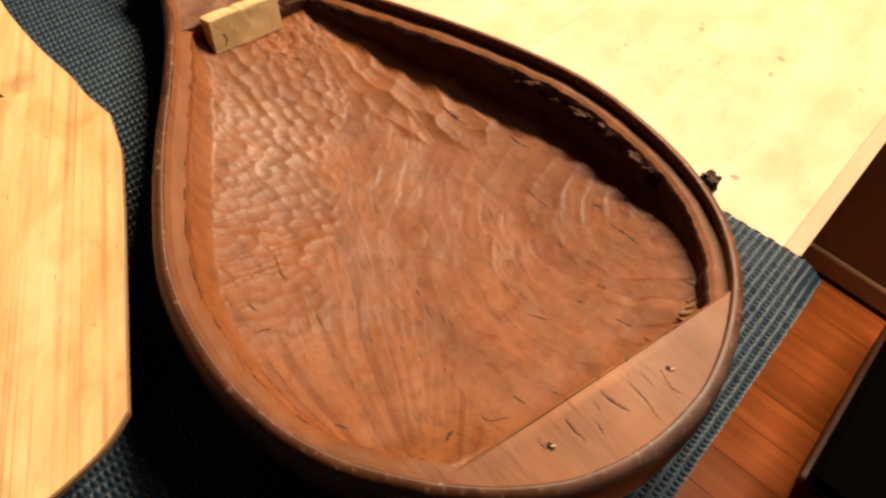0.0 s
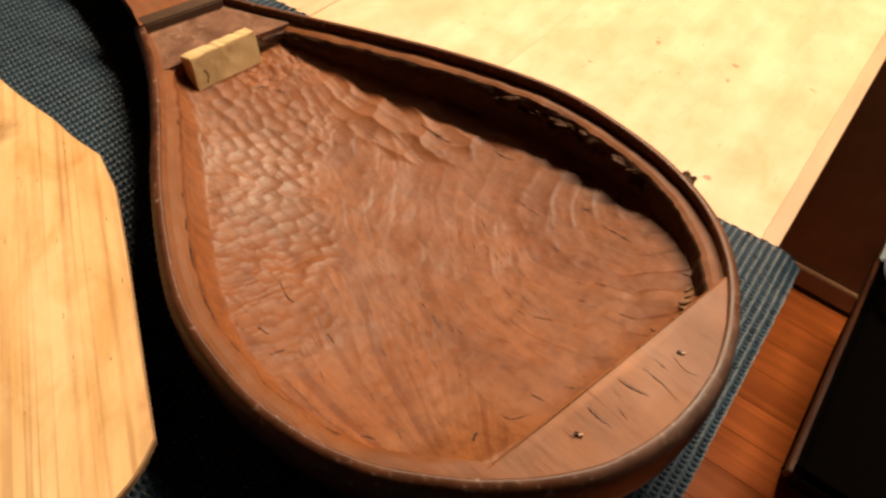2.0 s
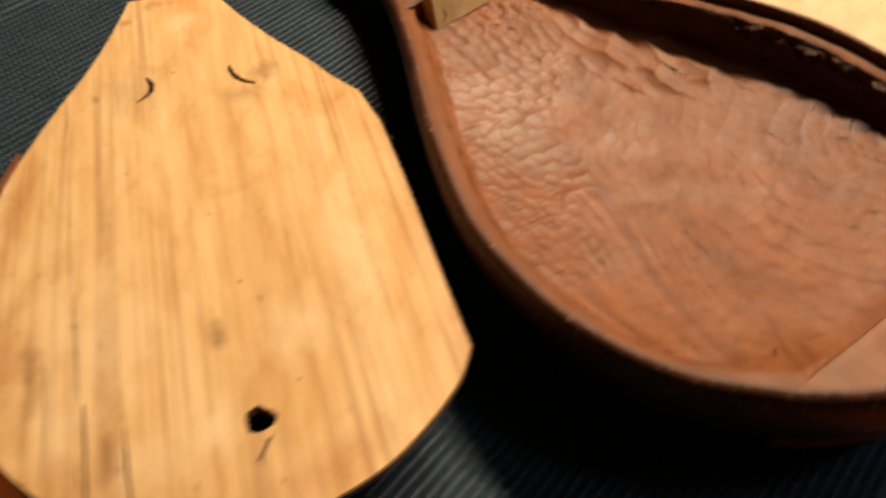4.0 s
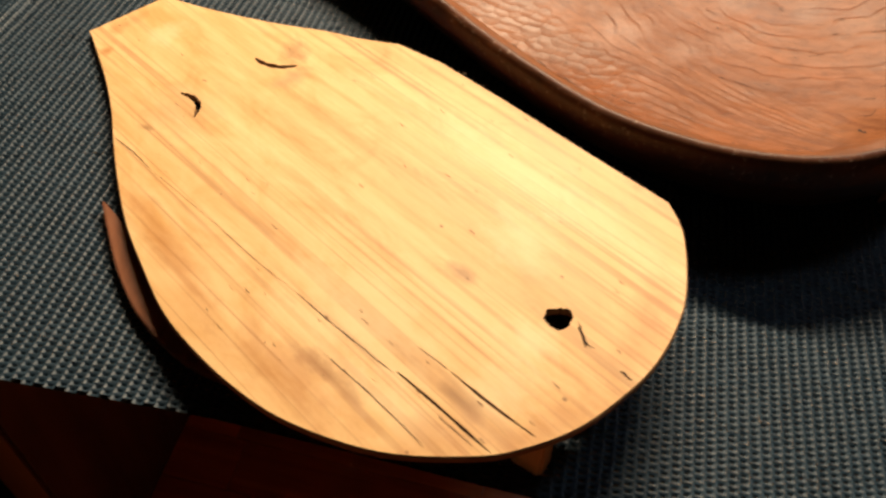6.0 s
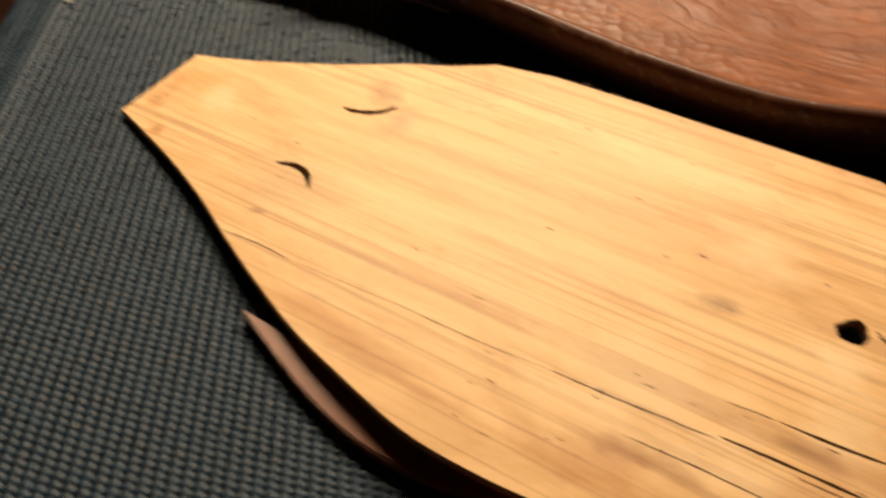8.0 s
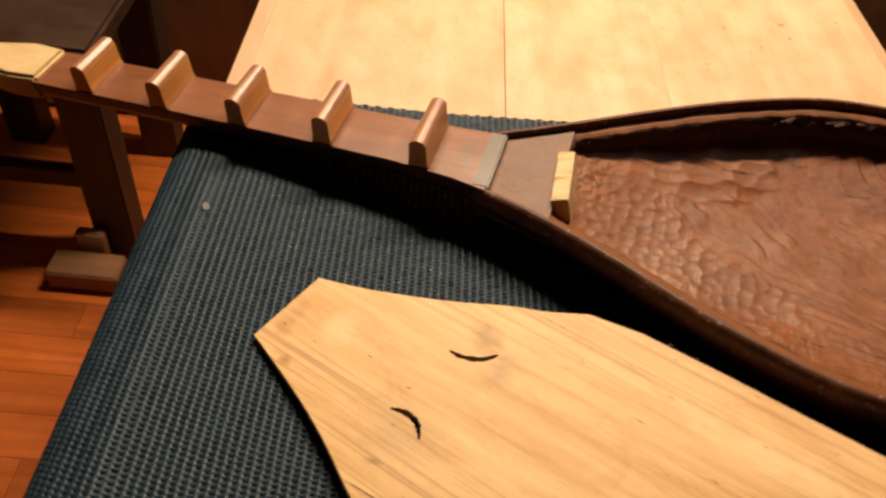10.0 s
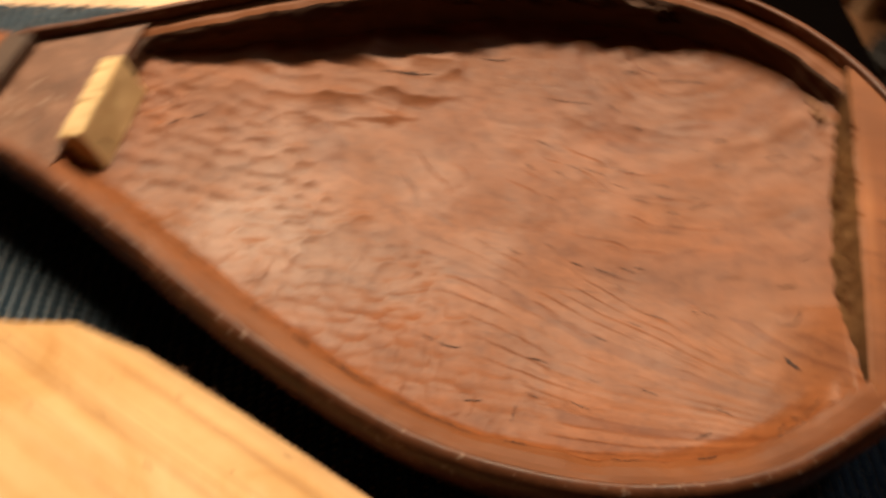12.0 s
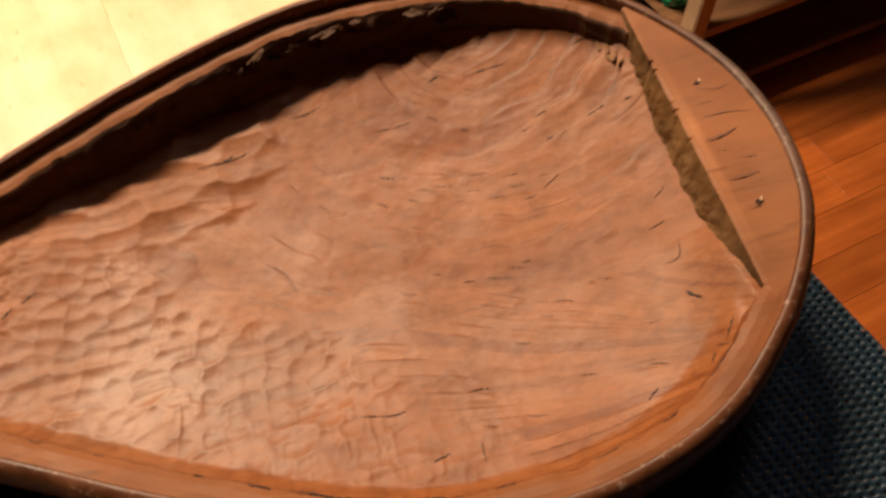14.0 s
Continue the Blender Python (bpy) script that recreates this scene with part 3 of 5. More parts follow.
def woven_mat():
    xs = np.arange(MAT_X0 + PITCH_X / 2, 0, PITCH_X)
    ys = np.arange(PITCH_Y / 2, MAT_END, PITCH_Y)
    gx, gy = np.meshgrid(xs, ys, indexing="ij")
    gx = gx + (np.arange(len(ys)) % 2)[None, :] * PITCH_X / 2
    cx, cy = gx.ravel(), gy.ravel()
    rng = np.random.default_rng(4)
    jig = rng.normal(0, 0.00012, (len(cx), 3))
    corner = np.array([(-1, -1), (1, -1), (1, 1), (-1, 1)])
    outer, brim, foot = [], [], []
    for a, b in corner:
        outer.append(np.stack([cx + a * PITCH_X * 0.5, cy + b * PITCH_Y * 0.5, np.full(len(cx), -0.0002)], -1))
        brim.append(np.stack([cx + a * PITCH_X * 0.22, cy + b * PITCH_Y * 0.25, np.full(len(cx), -0.0006)], -1))
        foot.append(np.stack([cx + a * PITCH_X * 0.18, cy + b * PITCH_Y * 0.20, np.full(len(cx), -0.0026)], -1))
    v = np.stack(outer + brim + foot, 1) + jig[:, None, :]
    n = len(cx)
    v = v.reshape(-1, 3)
    v[:, 0] = np.clip(v[:, 0], MAT_X0, 0.0)
    v = mat_place(v[:, 0], v[:, 1], v[:, 2])
    quad = []
    for k in range(4):
        m = (k + 1) % 4
        quad += [(k, m, 4 + m, 4 + k), (4 + k, 4 + m, 8 + m, 8 + k)]
    f = (np.arange(n)[:, None, None] * 12 + np.array(quad)[None]).reshape(-1, 4)
    mesh = bpy.data.meshes.new("weave")
    mesh.vertices.add(len(v))
    mesh.vertices.foreach_set("co", v.ravel())
    mesh.loops.add(f.size)
    mesh.loops.foreach_set("vertex_index", f.ravel().astype(np.int32))
    mesh.polygons.add(len(f))
    mesh.polygons.foreach_set("loop_start", np.arange(0, f.size, 4, dtype=np.int32))
    mesh.update(calc_edges=True)
    mesh.validate()
    mesh.materials.append(M_MAT)
    return mesh


mat = thing("table_mat", "dark blue-grey woven vinyl mat draped over the table side", "mat")
weave = new("weave", woven_mat())
weave.parent = mat
tagged(weave, kind="stuff")
yy = np.concatenate([np.linspace(0.001, 0.66, 18), np.linspace(0.67, 0.72, 16), np.linspace(0.724, MAT_END - 0.001, 30)])
xx = np.linspace(MAT_X0 + 0.001, -0.001, 12)
gv = np.array([(x, y, -0.0028) for y in yy for x in xx])
gv = mat_place(gv[:, 0], gv[:, 1], gv[:, 2])
# added near-black sheet whose colour gives the weave's holes their shade
part("hole_shade_sheet", ([tuple(p) for p in gv], [(j * 12 + i, j * 12 + i + 1, (j + 1) * 12 + i + 1, (j + 1) * 12 + i) for j in range(len(yy) - 1) for i in range(11)]),
     plain("mat_hole_dark", (0.006, 0.007, 0.009), 0.8), mat, smooth=True)

tagged(part("lint_speck", prism_bm(ragged(-0.185, 0.705, 0.0045, 0.003, 0.5, 6, 14), 0.0022, 0.0030, 0.0002), plain("pale_lint", (0.16, 0.17, 0.17), 0.8)), "small pale speck of lint on the mat", "lint")

# ---- the hollowed lute body ----
BODY = pose(-0.211, 0.1693, 0.0762, -3.293, 5.30, 75.649)
# stations along the axis from the tail to the neck: place, half width to the left, half width to the right
STATIONS = [(-0.1431, -0.0130, 0.0130), (-0.1411, 0.0364, 0.0097), (-0.135, 0.0590, 0.0348), (-0.120, 0.0862, 0.0650), (-0.096, 0.1140, 0.0965), (-0.062, 0.1402, 0.1219),
            (-0.020, 0.1553, 0.1372), (0.025, 0.1594, 0.1425), (0.070, 0.1545, 0.1410), (0.118, 0.1383, 0.1276), (0.166, 0.1175, 0.1075),
            (0.212, 0.0946, 0.0838), (0.260, 0.0722, 0.0570), (0.300, 0.0575, 0.0355), (0.330, 0.0485, 0.0205)]
HOLLOW_TAIL, HOLLOW_NECK = -0.1000, 0.2690
MID = 0.010  # the middle line of the pear lies a little to the left of the axis


def outline_loop():
    """The rim as a closed loop, counter-clockwise from the neck's left corner round the tail to its right corner."""
    left = [(s, l) for s, l, r in reversed(STATIONS[1:])] + [(STATIONS[0][0], 0.0130)]
    right = [(s, -r) for s, l, r in STATIONS[1:]]
    side = spline(left + right, 20, closed=False)
    neck = np.stack([np.full(9, side[-1][0]), np.linspace(side[-1][1], side[0][1], 11)[1:-1]], -1)
    return np.concatenate([side, neck])


RIM = outline_loop()
COUNT = len(RIM)


def inset(loop, d):
    """The loop moved inwards by d, which may differ from point to point."""
    nxt, prv = np.roll(loop, -1, 0), np.roll(loop, 1, 0)
    t = nxt - prv
    t /= np.linalg.norm(t, axis=1)[:, None] + 1e-9
    n = np.stack([-t[:, 1], t[:, 0]], -1)
    return loop + n * np.asarray(d).reshape(-1, 1)


def ring_faces(rings, count):
    faces = []
    for k in range(rings - 1):
        for i in range(count):
            j = (i + 1) % count
            faces.append((k * count + i, k * count + j, (k + 1) * count + j, (k + 1) * count + i))
    return faces


def smooth_noise(p, scale, seed):
    return np.array([noise.noise(Vector((x * scale + seed, y * scale - seed, seed * 1.7))) for x, y in p])


leftness = np.clip((RIM[:, 1] - MID) / 0.10, -1, 1)
LEDGE = np.where(leftness > 0, 0.0085 + 0.0022 * leftness, 0.0085 - 0.0015 * leftness)
LEDGE = np.convolve(np.concatenate([LEDGE[-6:], LEDGE, LEDGE[:6]]), np.ones(13) / 13, "valid")
wobble = (smooth_noise(RIM, 55, 3.1) * 0.0016 + smooth_noise(RIM, 160, 8.0) * 0.0012 + smooth_noise(RIM, 420, 5.0) * 0.0006) * np.where(leftness > 0, 1 - 0.45 * leftness, 1)
LIP = 0.0038
lute = thing("lute_body", "hollowed reddish-brown lute body lying open without its soundboard", "lute", at=BODY)


def mat_below(p):
    """How far the mat lies under the deck at places along and across the body."""
    m = BODY
    return np.array([(m.translation.z + m[2][0] * s + m[2][1] * w) / m[2][2] for s, w in p])


def shell():
    """Rim lip, outer side and back."""
    rings = []
    deep = mat_below(RIM)
    worn = smooth_noise(RIM, 130, 4.4)
    for d, z in ((LIP, -0.0075), (LIP, -0.0009), (LIP * 0.84, -0.0001), (0.0016, 0.0), (-0.0004, -0.0007), (-0.0024, -0.0028), (-0.0038, -0.0062), (-0.0044, -0.0105)):
        p = inset(RIM, d + 0.00025 * worn * (d < 0.003))
        rings.append(np.c_[p, z + 0.00022 * worn])
    for d, k in ((-0.0042, 0.27), (-0.0030, 0.38), (0.001, 0.52), (0.010, 0.68), (0.024, 0.84), (0.042, 0.96)):
        p = inset(RIM, np.minimum(d, 0.5 * np.minimum(np.abs(RIM[:, 1]) + 0.02, 0.08)))
        rings.append(np.c_[p, -k * deep])
    spine = np.c_[np.clip(RIM[:, 0], -0.03, 0.30), np.zeros(COUNT) + 0.012]
    for k in (0.35, 0.7, 0.98):
        p = rings[-1][:, :2] * (1 - k) + spine * k if k == 0.35 else base_ring * (1 - k) + spine * k
        if k == 0.35:
            base_ring = rings[-1][:, :2].copy()
        rings.append(np.c_[p, -mat_below(p) * 0.975])
    v = np.concatenate(rings)
    faces = [tuple(reversed(f)) for f in ring_faces(len(rings), COUNT)]
    return [tuple(p) for p in v], [f[::-1] for f in faces]


sh = part("back_shell", shell(), [M_BACK, M_LIP], lute, "dark polished outer shell with a worn rim", smooth=True)
for poly in sh.data.polygons:
    if poly.index < COUNT * 8:
        poly.material_index = 1


def ledge_mesh():
    """The flat seat inside the lip."""
    rings = []
    for k, z in ((0.0, -0.0070), (0.35, -0.0072), (0.7, -0.0078), (1.0, -0.0090)):
        p = inset(RIM, LIP * 0.9 + LEDGE * k + wobble * k)
        drop = z + (0.0038 - 0.0022 * k * k) * np.clip(leftness, 0, 1) + smooth_noise(p, 70, 5.0) * 0.0006
        drop = drop + 0.0030 * k * k * np.clip((-0.055 - p[:, 0]) / 0.03, 0, 1) * np.clip(leftness, 0, 1)
        rings.append(np.c_[p, drop])
    return [tuple(p) for p in np.concatenate(rings)], ring_faces(4, COUNT)


part("ledge", ledge_mesh(), M_LEDGE, lute, "narrow chiselled ledge where the soundboard was glued")


def scooped(u, v, seed, soft=0.0):
    """Shallow facets that meet in ridges: the square of the distance to the nearest of many scattered middles, in cell sizes; soft rounds the ridges."""
    iu, iv = np.floor(u), np.floor(v)
    best = np.zeros(len(u)) if soft else np.full(len(u), 9.0)
    for a in (-1, 0, 1):
        for b in (-1, 0, 1):
            cu, cv = iu + a, iv + b
            h1 = np.abs(np.sin(cu * 127.1 + cv * 311.7 + seed) * 43758.5453) % 1
            h2 = np.abs(np.sin(cu * 269.5 + cv * 183.3 + seed * 2) * 24634.6345) % 1
            h3 = np.abs(np.sin(cu * 71.3 + cv * 97.7 + seed * 3) * 13758.1234) % 1
            away = (u - cu - 0.15 - 0.7 * h1) ** 2 + (v - cv - 0.15 - 0.7 * h2) ** 2 + 0.12 * h3
            best = best + np.exp(-away / soft) if soft else np.minimum(best, away)
    return -soft * np.log(best + 1e-9) if soft else best


def chance(i, j, seed):
    """A fixed random number from 0 to 1 for each pair of whole numbers."""
    return np.abs(np.sin(i * 127.1 + j * 311.7 + seed * 74.7) * 43758.5453) % 1


def field(p, scale, seed):
    """Smooth random heights from -1 to 1 over places along and across."""
    u, v = p[:, 0] * scale, p[:, 1] * scale
    iu, iv = np.floor(u), np.floor(v)
    fu, fv = u - iu, v - iv
    fu, fv = fu**3 * (fu * (fu * 6 - 15) + 10), fv**3 * (fv * (fv * 6 - 15) + 10)
    low = chance(iu, iv, seed) * (1 - fu) + chance(iu + 1, iv, seed) * fu
    high = chance(iu, iv + 1, seed) * (1 - fu) + chance(iu + 1, iv + 1, seed) * fu
    return 2 * (low * (1 - fv) + high * fv) - 1


def fine_field(p, scale, seed):
    return field(p, scale, seed) * 0.6 + field(p, scale * 2.1, seed + 1) * 0.28 + field(p, scale * 4.3, seed + 2) * 0.12


def gouged(along, across, width, length, seed):
    """Rows of gouge cuts: each row falls off steeply on one side and rises slowly to the other, crossed by short facets."""
    row = np.floor(across / width)
    f = across / width - row
    deep = 0.55 + 0.75 * chance(row, 3.0, seed)
    q = along / (length * (0.6 + 0.9 * chance(row, 5.0, seed))) + 9 * chance(row, 7.0, seed)
    q = q + 0.35 * np.sin(q * 2.3 + row)
    cut = np.floor(q)
    g = q - cut
    level = chance(cut, row, seed)
    fall = np.clip(f / 0.34, 0, 1)
    rise = np.clip((f - 0.34) / 0.66, 0, 1)
    profile = (1 - fall * fall * (3 - 2 * fall)) + rise * rise * (1.6 - 0.6 * rise)
    return deep * profile, (2 * g - 1) ** 2 * (0.2 + level) + 0.7 * level


def terraces(q, soft):
    """Cut growth layers: flat treads that end in low sharp steps."""
    f = q - np.floor(q)
    up = np.clip(f / soft, 0, 1)
    return up * up * (3 - 2 * up) - f, np.floor(q)


LEFT_SEAM = np.array([q for q in inset(RIM, LIP * 0.9 + LEDGE + wobble) if q[1] > 0.03])
LEFT_SEAM = LEFT_SEAM[np.argsort(LEFT_SEAM[:, 0])]


def run_out(h, s, y):
    """The floor curving up to the left-hand ledge and to the foot of the tail block."""
    across = np.interp(s, LEFT_SEAM[:, 0], LEFT_SEAM[:, 1])
    lean = (np.interp(s + 0.01, LEFT_SEAM[:, 0], LEFT_SEAM[:, 1]) - np.interp(s - 0.01, LEFT_SEAM[:, 0], LEFT_SEAM[:, 1])) / 0.02
    away = (across - y) / np.hypot(1, lean)
    lift = np.clip(1 - away / 0.012, 0, 1) ** 2
    low = 0.0050 * np.clip((-0.080 - s) / 0.022, 0, 1) ** 2
    end = np.clip(1 - (s - HOLLOW_TAIL - 0.004) / 0.034, 0, 1) ** 2 * np.clip((y - 0.045) / 0.045, 0, 1)
    h = h + low * np.clip((h + 0.2) / 0.2, 0, 1)
    h = h + (-0.0085 - h) * end
    chips = scooped((s + 0.3 * away + 0.004 * field(np.stack([s, y], -1), 60, 2.6)) / 0.0105, away / 0.0075, 6.0) * 0.0016
    h = h + (np.maximum(-0.0115, h) - h + chips) * lift
    return np.where(away < -0.001, -0.0118, h)


def floor_relief(p):
    """The carved floor of the hollow below the deck with its gouge marks, which growth layer is laid bare, and its dark late wood."""
    s, y = p[:, 0], p[:, 1]
    w = MID - y
    h = -0.051 + np.where(s < 0.06, 0.018, 0.0138) * ((s - 0.06) / 0.14) ** 2 + np.where(w > 0, 1.0, 1.2) * w**2
    slow, mid, quick = field(p, 17, 2.2), field(p, 42, 6.1), field(p, 105, 8.3)
    h = h + 0.0012 * slow + 0.0005 * mid
    # the gouged part towards the neck, with a smooth tongue running up its middle
    border = np.interp(y, (-0.12, -0.07, -0.045, -0.028, -0.012, 0.010, 0.034, 0.046, 0.060, 0.090, 0.11, 0.14), (0.085, 0.098, 0.105, 0.150, 0.172, 0.150, 0.100, 0.066, 0.070, 0.040, 0.020, 0.010))
    zone = np.clip((s - border + 0.010 * mid + 0.006 * quick) / 0.016, 0, 1)
    zone = zone * zone * (3 - 2 * zone)
    across = y - 0.13 * s + 0.0034 * slow + 0.0022 * mid + 0.0005 * quick
    right = np.clip((-0.018 - y) / 0.016, 0, 1)
    smooth_left = np.clip((y - 0.060) / 0.03, 0, 1) * (0.35 + 0.65 * np.clip((0.10 - s) / 0.05, 0, 1))
    even = np.clip(0.85 + 0.6 * field(p, 47, 1.7), 0.25, 1.4)
    row, facet = gouged(s + 0.0014 * mid, across, 0.0102, 0.0078, 1.0)
    dish = scooped((s + 0.0012 * mid) / 0.0102, across / 0.0092, 3.0, 0.05)
    cuts = (dish * 0.00145 * (1 - 0.45 * smooth_left) + row * 0.00021 * even + facet * 0.00021 * np.clip(0.6 + 0.9 * field(p, 38, 4.9), 0.0, 1.4)) * (1 - right)
    wide_row, wide_facet = gouged(s + 0.002 * mid, across + 0.002 * slow, 0.0145, 0.021, 4.0)
    wide_dish = scooped((s + 0.003 * mid) / 0.022, (across + 0.002 * slow) / 0.0135, 7.0, 0.04)
    cuts = cuts + (wide_dish * 0.0031 + wide_row * 0.00028 * even + wide_facet * 0.00010) * right
    # growth layers sweep in arcs round the right-hand wall and run out in a fan at the tail's left
    arc = np.hypot(s + 0.030, y + 0.130)
    fan = np.arctan2(y - 0.120, s + 0.135) * 0.17
    side = np.clip((y - 0.020 + 0.25 * (s - 0.02)) / 0.030, 0, 1)
    side = side * side * (3 - 2 * side)
    q = (arc + 0.0105 * slow + 0.0046 * mid + 0.0011 * quick) / 0.0165
    tread, layer = terraces(q, 0.16)
    q2 = (fan + 0.0035 * slow + 0.0016 * mid + 0.0005 * quick) / 0.0072
    tread2, layer2 = terraces(q2, 0.12)
    patchy = np.clip(0.65 + 0.95 * field(p, 29, 3.3) + 0.55 * quick, 0.0, 1.5)
    steps = (tread * 0.00062 * (1 - side) + tread2 * 0.00040 * side) * patchy
    strokes = scooped((arc * 0.2 + s + 0.004 * mid) / 0.030, (arc + 0.006 * slow) / 0.0145, 5.0) * 0.00052 * (1 - side)
    strokes = strokes + scooped((s + 0.003 * mid) / 0.034, (fan + 0.003 * slow) / 0.0085, 8.0) * 0.00050 * side
    # short chatter marks along the left-hand wall, torn fibres by the neck and the tail
    chatter = np.clip((y - 0.062) / 0.02, 0, 1) * np.clip((0.10 - s) / 0.02, 0, 1) * np.clip((s + 0.040) / 0.06, 0, 1)
    bite = scooped((s + 0.3 * y + 0.002 * mid) / 0.0078, across / 0.0125, 9.0)
    ripple = scooped((arc * 0.3 + s + 0.003 * slow) / 0.0115, (arc + 0.004 * mid) / 0.0060, 2.0)
    strokes = strokes + ripple * 0.00022 * patchy
    strokes = strokes + chatter * bite * 0.00055 * np.clip(0.5 + 1.0 * field(p, 60, 3.1), 0, 1.3)
    torn = np.clip((s - 0.222) / 0.02, 0, 1) * np.clip((0.022 - y) / 0.02, 0, 1)
    torn = torn + 0.5 * np.clip((-0.078 - s) / 0.015, 0, 1) * np.clip((-0.035 - y) / 0.02, 0, 1)
    rough = fine_field(p, 210, 9.0) * 0.00010 + torn * np.abs(fine_field(p, 120, 2.5)) * 0.0015
    shade = np.where(side > 0.5, chance(layer2, 1.0, 6.0), chance(layer, 2.0, 3.0)) * (1 - zone) + 0.5 * zone
    late = np.where(side > 0.5, np.exp(-(((q2 - layer2) - 0.06) / 0.10) ** 2), np.exp(-(((q - layer) - 0.05) / 0.08) ** 2))
    late = late * np.clip(patchy - 0.35, 0, 1) * (1 - zone)
    h = run_out(h, s, y)
    return h + cuts * zone * (1 - 0.5 * torn) + (steps + strokes) * (1 - zone) + rough, shade, late


def floor_height(p):
    return floor_relief(np.asarray(p, float))[0]


def hollow_wall():
    start = inset(RIM, LIP * 0.9 + LEDGE + wobble)
    behind = start[:, 0] < HOLLOW_TAIL
    start[:, 0] = np.clip(start[:, 0], HOLLOW_TAIL - 0.006, HOLLOW_NECK)
    top = np.c_[start, -0.0092 + 0.0016 * np.clip(leftness, 0, 1)]
    slope = np.where(leftness > 0, 0.0005, 0.002)
    slope = np.convolve(np.concatenate([slope[-6:], slope, slope[:6]]), np.ones(13) / 13, "valid")
    middle = np.c_[np.clip(start[:, 0], -0.05, 0.19), np.zeros(COUNT)]
    unit = middle - start
    unit /= np.linalg.norm(unit, axis=1)[:, None] + 1e-6
    carve = np.clip(leftness * 3, 0, 1)
    rings = [top]
    for q in (0.05, 0.12, 0.18, 0.24, 0.32, 0.4, 0.5, 0.6, 0.7, 0.8, 0.9, 1.0):
        rough = smooth_noise(np.c_[start[:, 0] + q * 0.031, start[:, 1] - q * 0.047], 95, 1.3) * 0.0026 * (1 - abs(2 * q - 1) ** 2) + 0.0012 * (q > 0.01)
        flake = np.clip(smooth_noise(np.c_[start[:, 0] * 1.0 + q * 0.11, start[:, 1] + q * 0.07], 120, 6.3) * 2 + 0.1, 0, 1) * 0.0065 * max(0, 1 - abs(q - 0.24) / 0.22)
        flake = flake * np.clip(-leftness * 2 - 0.6, 0, 1) * np.clip((start[:, 0] + 0.05) / 0.05, 0, 1)
        chips = scooped((start[:, 0] + 0.3 * start[:, 1]) / 0.013, np.full(COUNT, q * 2.3), 4.0) * 0.0012 * carve * math.sin(math.pi * min(1, q * 1.02))
        p = start + unit * (slope * q + (rough + chips) * (1 - 0.5 * carve) + flake)[:, None]
        deep = floor_height(start + unit * slope[:, None]) - 0.004
        p[:, 0] = np.where(behind, HOLLOW_TAIL - 0.006, p[:, 0])
        rings.append(np.c_[p, top[:, 2] * (1 - q) + deep * q])
    return [tuple(p) for p in np.concatenate(rings)], ring_faces(len(rings), COUNT)


def hollow_floor():
    step = 0.00072
    gs, gw = np.arange(-0.118, 0.284, step), np.arange(-0.140, 0.160, step)
    edge = inset(RIM, 0.006)
    a, b = np.array([q for q in edge if q[1] > MID]), np.array([q for q in edge if q[1] < MID])
    a, b = a[np.argsort(a[:, 0])], b[np.argsort(b[:, 0])]
    hi, lo = np.interp(gs, a[:, 0], a[:, 1]), np.interp(gs, b[:, 0], b[:, 1])
    ss, ww = np.meshgrid(gs, gw, indexing="ij")
    pts = np.stack([ss.ravel(), ww.ravel()], -1)
    inside = ((ww < hi[:, None]) & (ww > lo[:, None])).ravel()
    z, layer, late = floor_relief(pts)
    index = np.full(len(pts), -1)
    index[inside] = np.arange(inside.sum())
    grid = index.reshape(ss.shape)
    q = np.stack([grid[:-1, :-1], grid[1:, :-1], grid[1:, 1:], grid[:-1, 1:]], -1).reshape(-1, 4)
    q = q[(q >= 0).all(1)]
    return np.c_[pts, z][inside].tolist(), q.tolist(), layer[inside], late[inside]


inner = part("hollow_wall", hollow_wall(), [M_HOLLOW, M_SHADED_WALL, M_TAIL_FACE], lute, "rough inner wall with torn grain and shade painted on its right side", smooth=True)
# the right side takes the copy that carries painted shade
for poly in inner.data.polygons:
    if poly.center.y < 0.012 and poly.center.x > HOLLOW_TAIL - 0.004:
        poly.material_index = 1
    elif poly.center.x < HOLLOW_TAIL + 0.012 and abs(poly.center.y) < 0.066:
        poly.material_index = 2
floor_v, floor_f, floor_layer, floor_late = hollow_floor()
carved = part("hollow_floor", (floor_v, floor_f), M_HOLLOW, lute, "gouge-carved reddish-brown floor with tool marks", smooth=True)
carved.data.attributes.new("growth_layer", "FLOAT", "POINT").data.foreach_set("value", floor_layer.astype(np.float32))
carved.data.attributes.new("late_wood", "FLOAT", "POINT").data.foreach_set("value", floor_late.astype(np.float32))


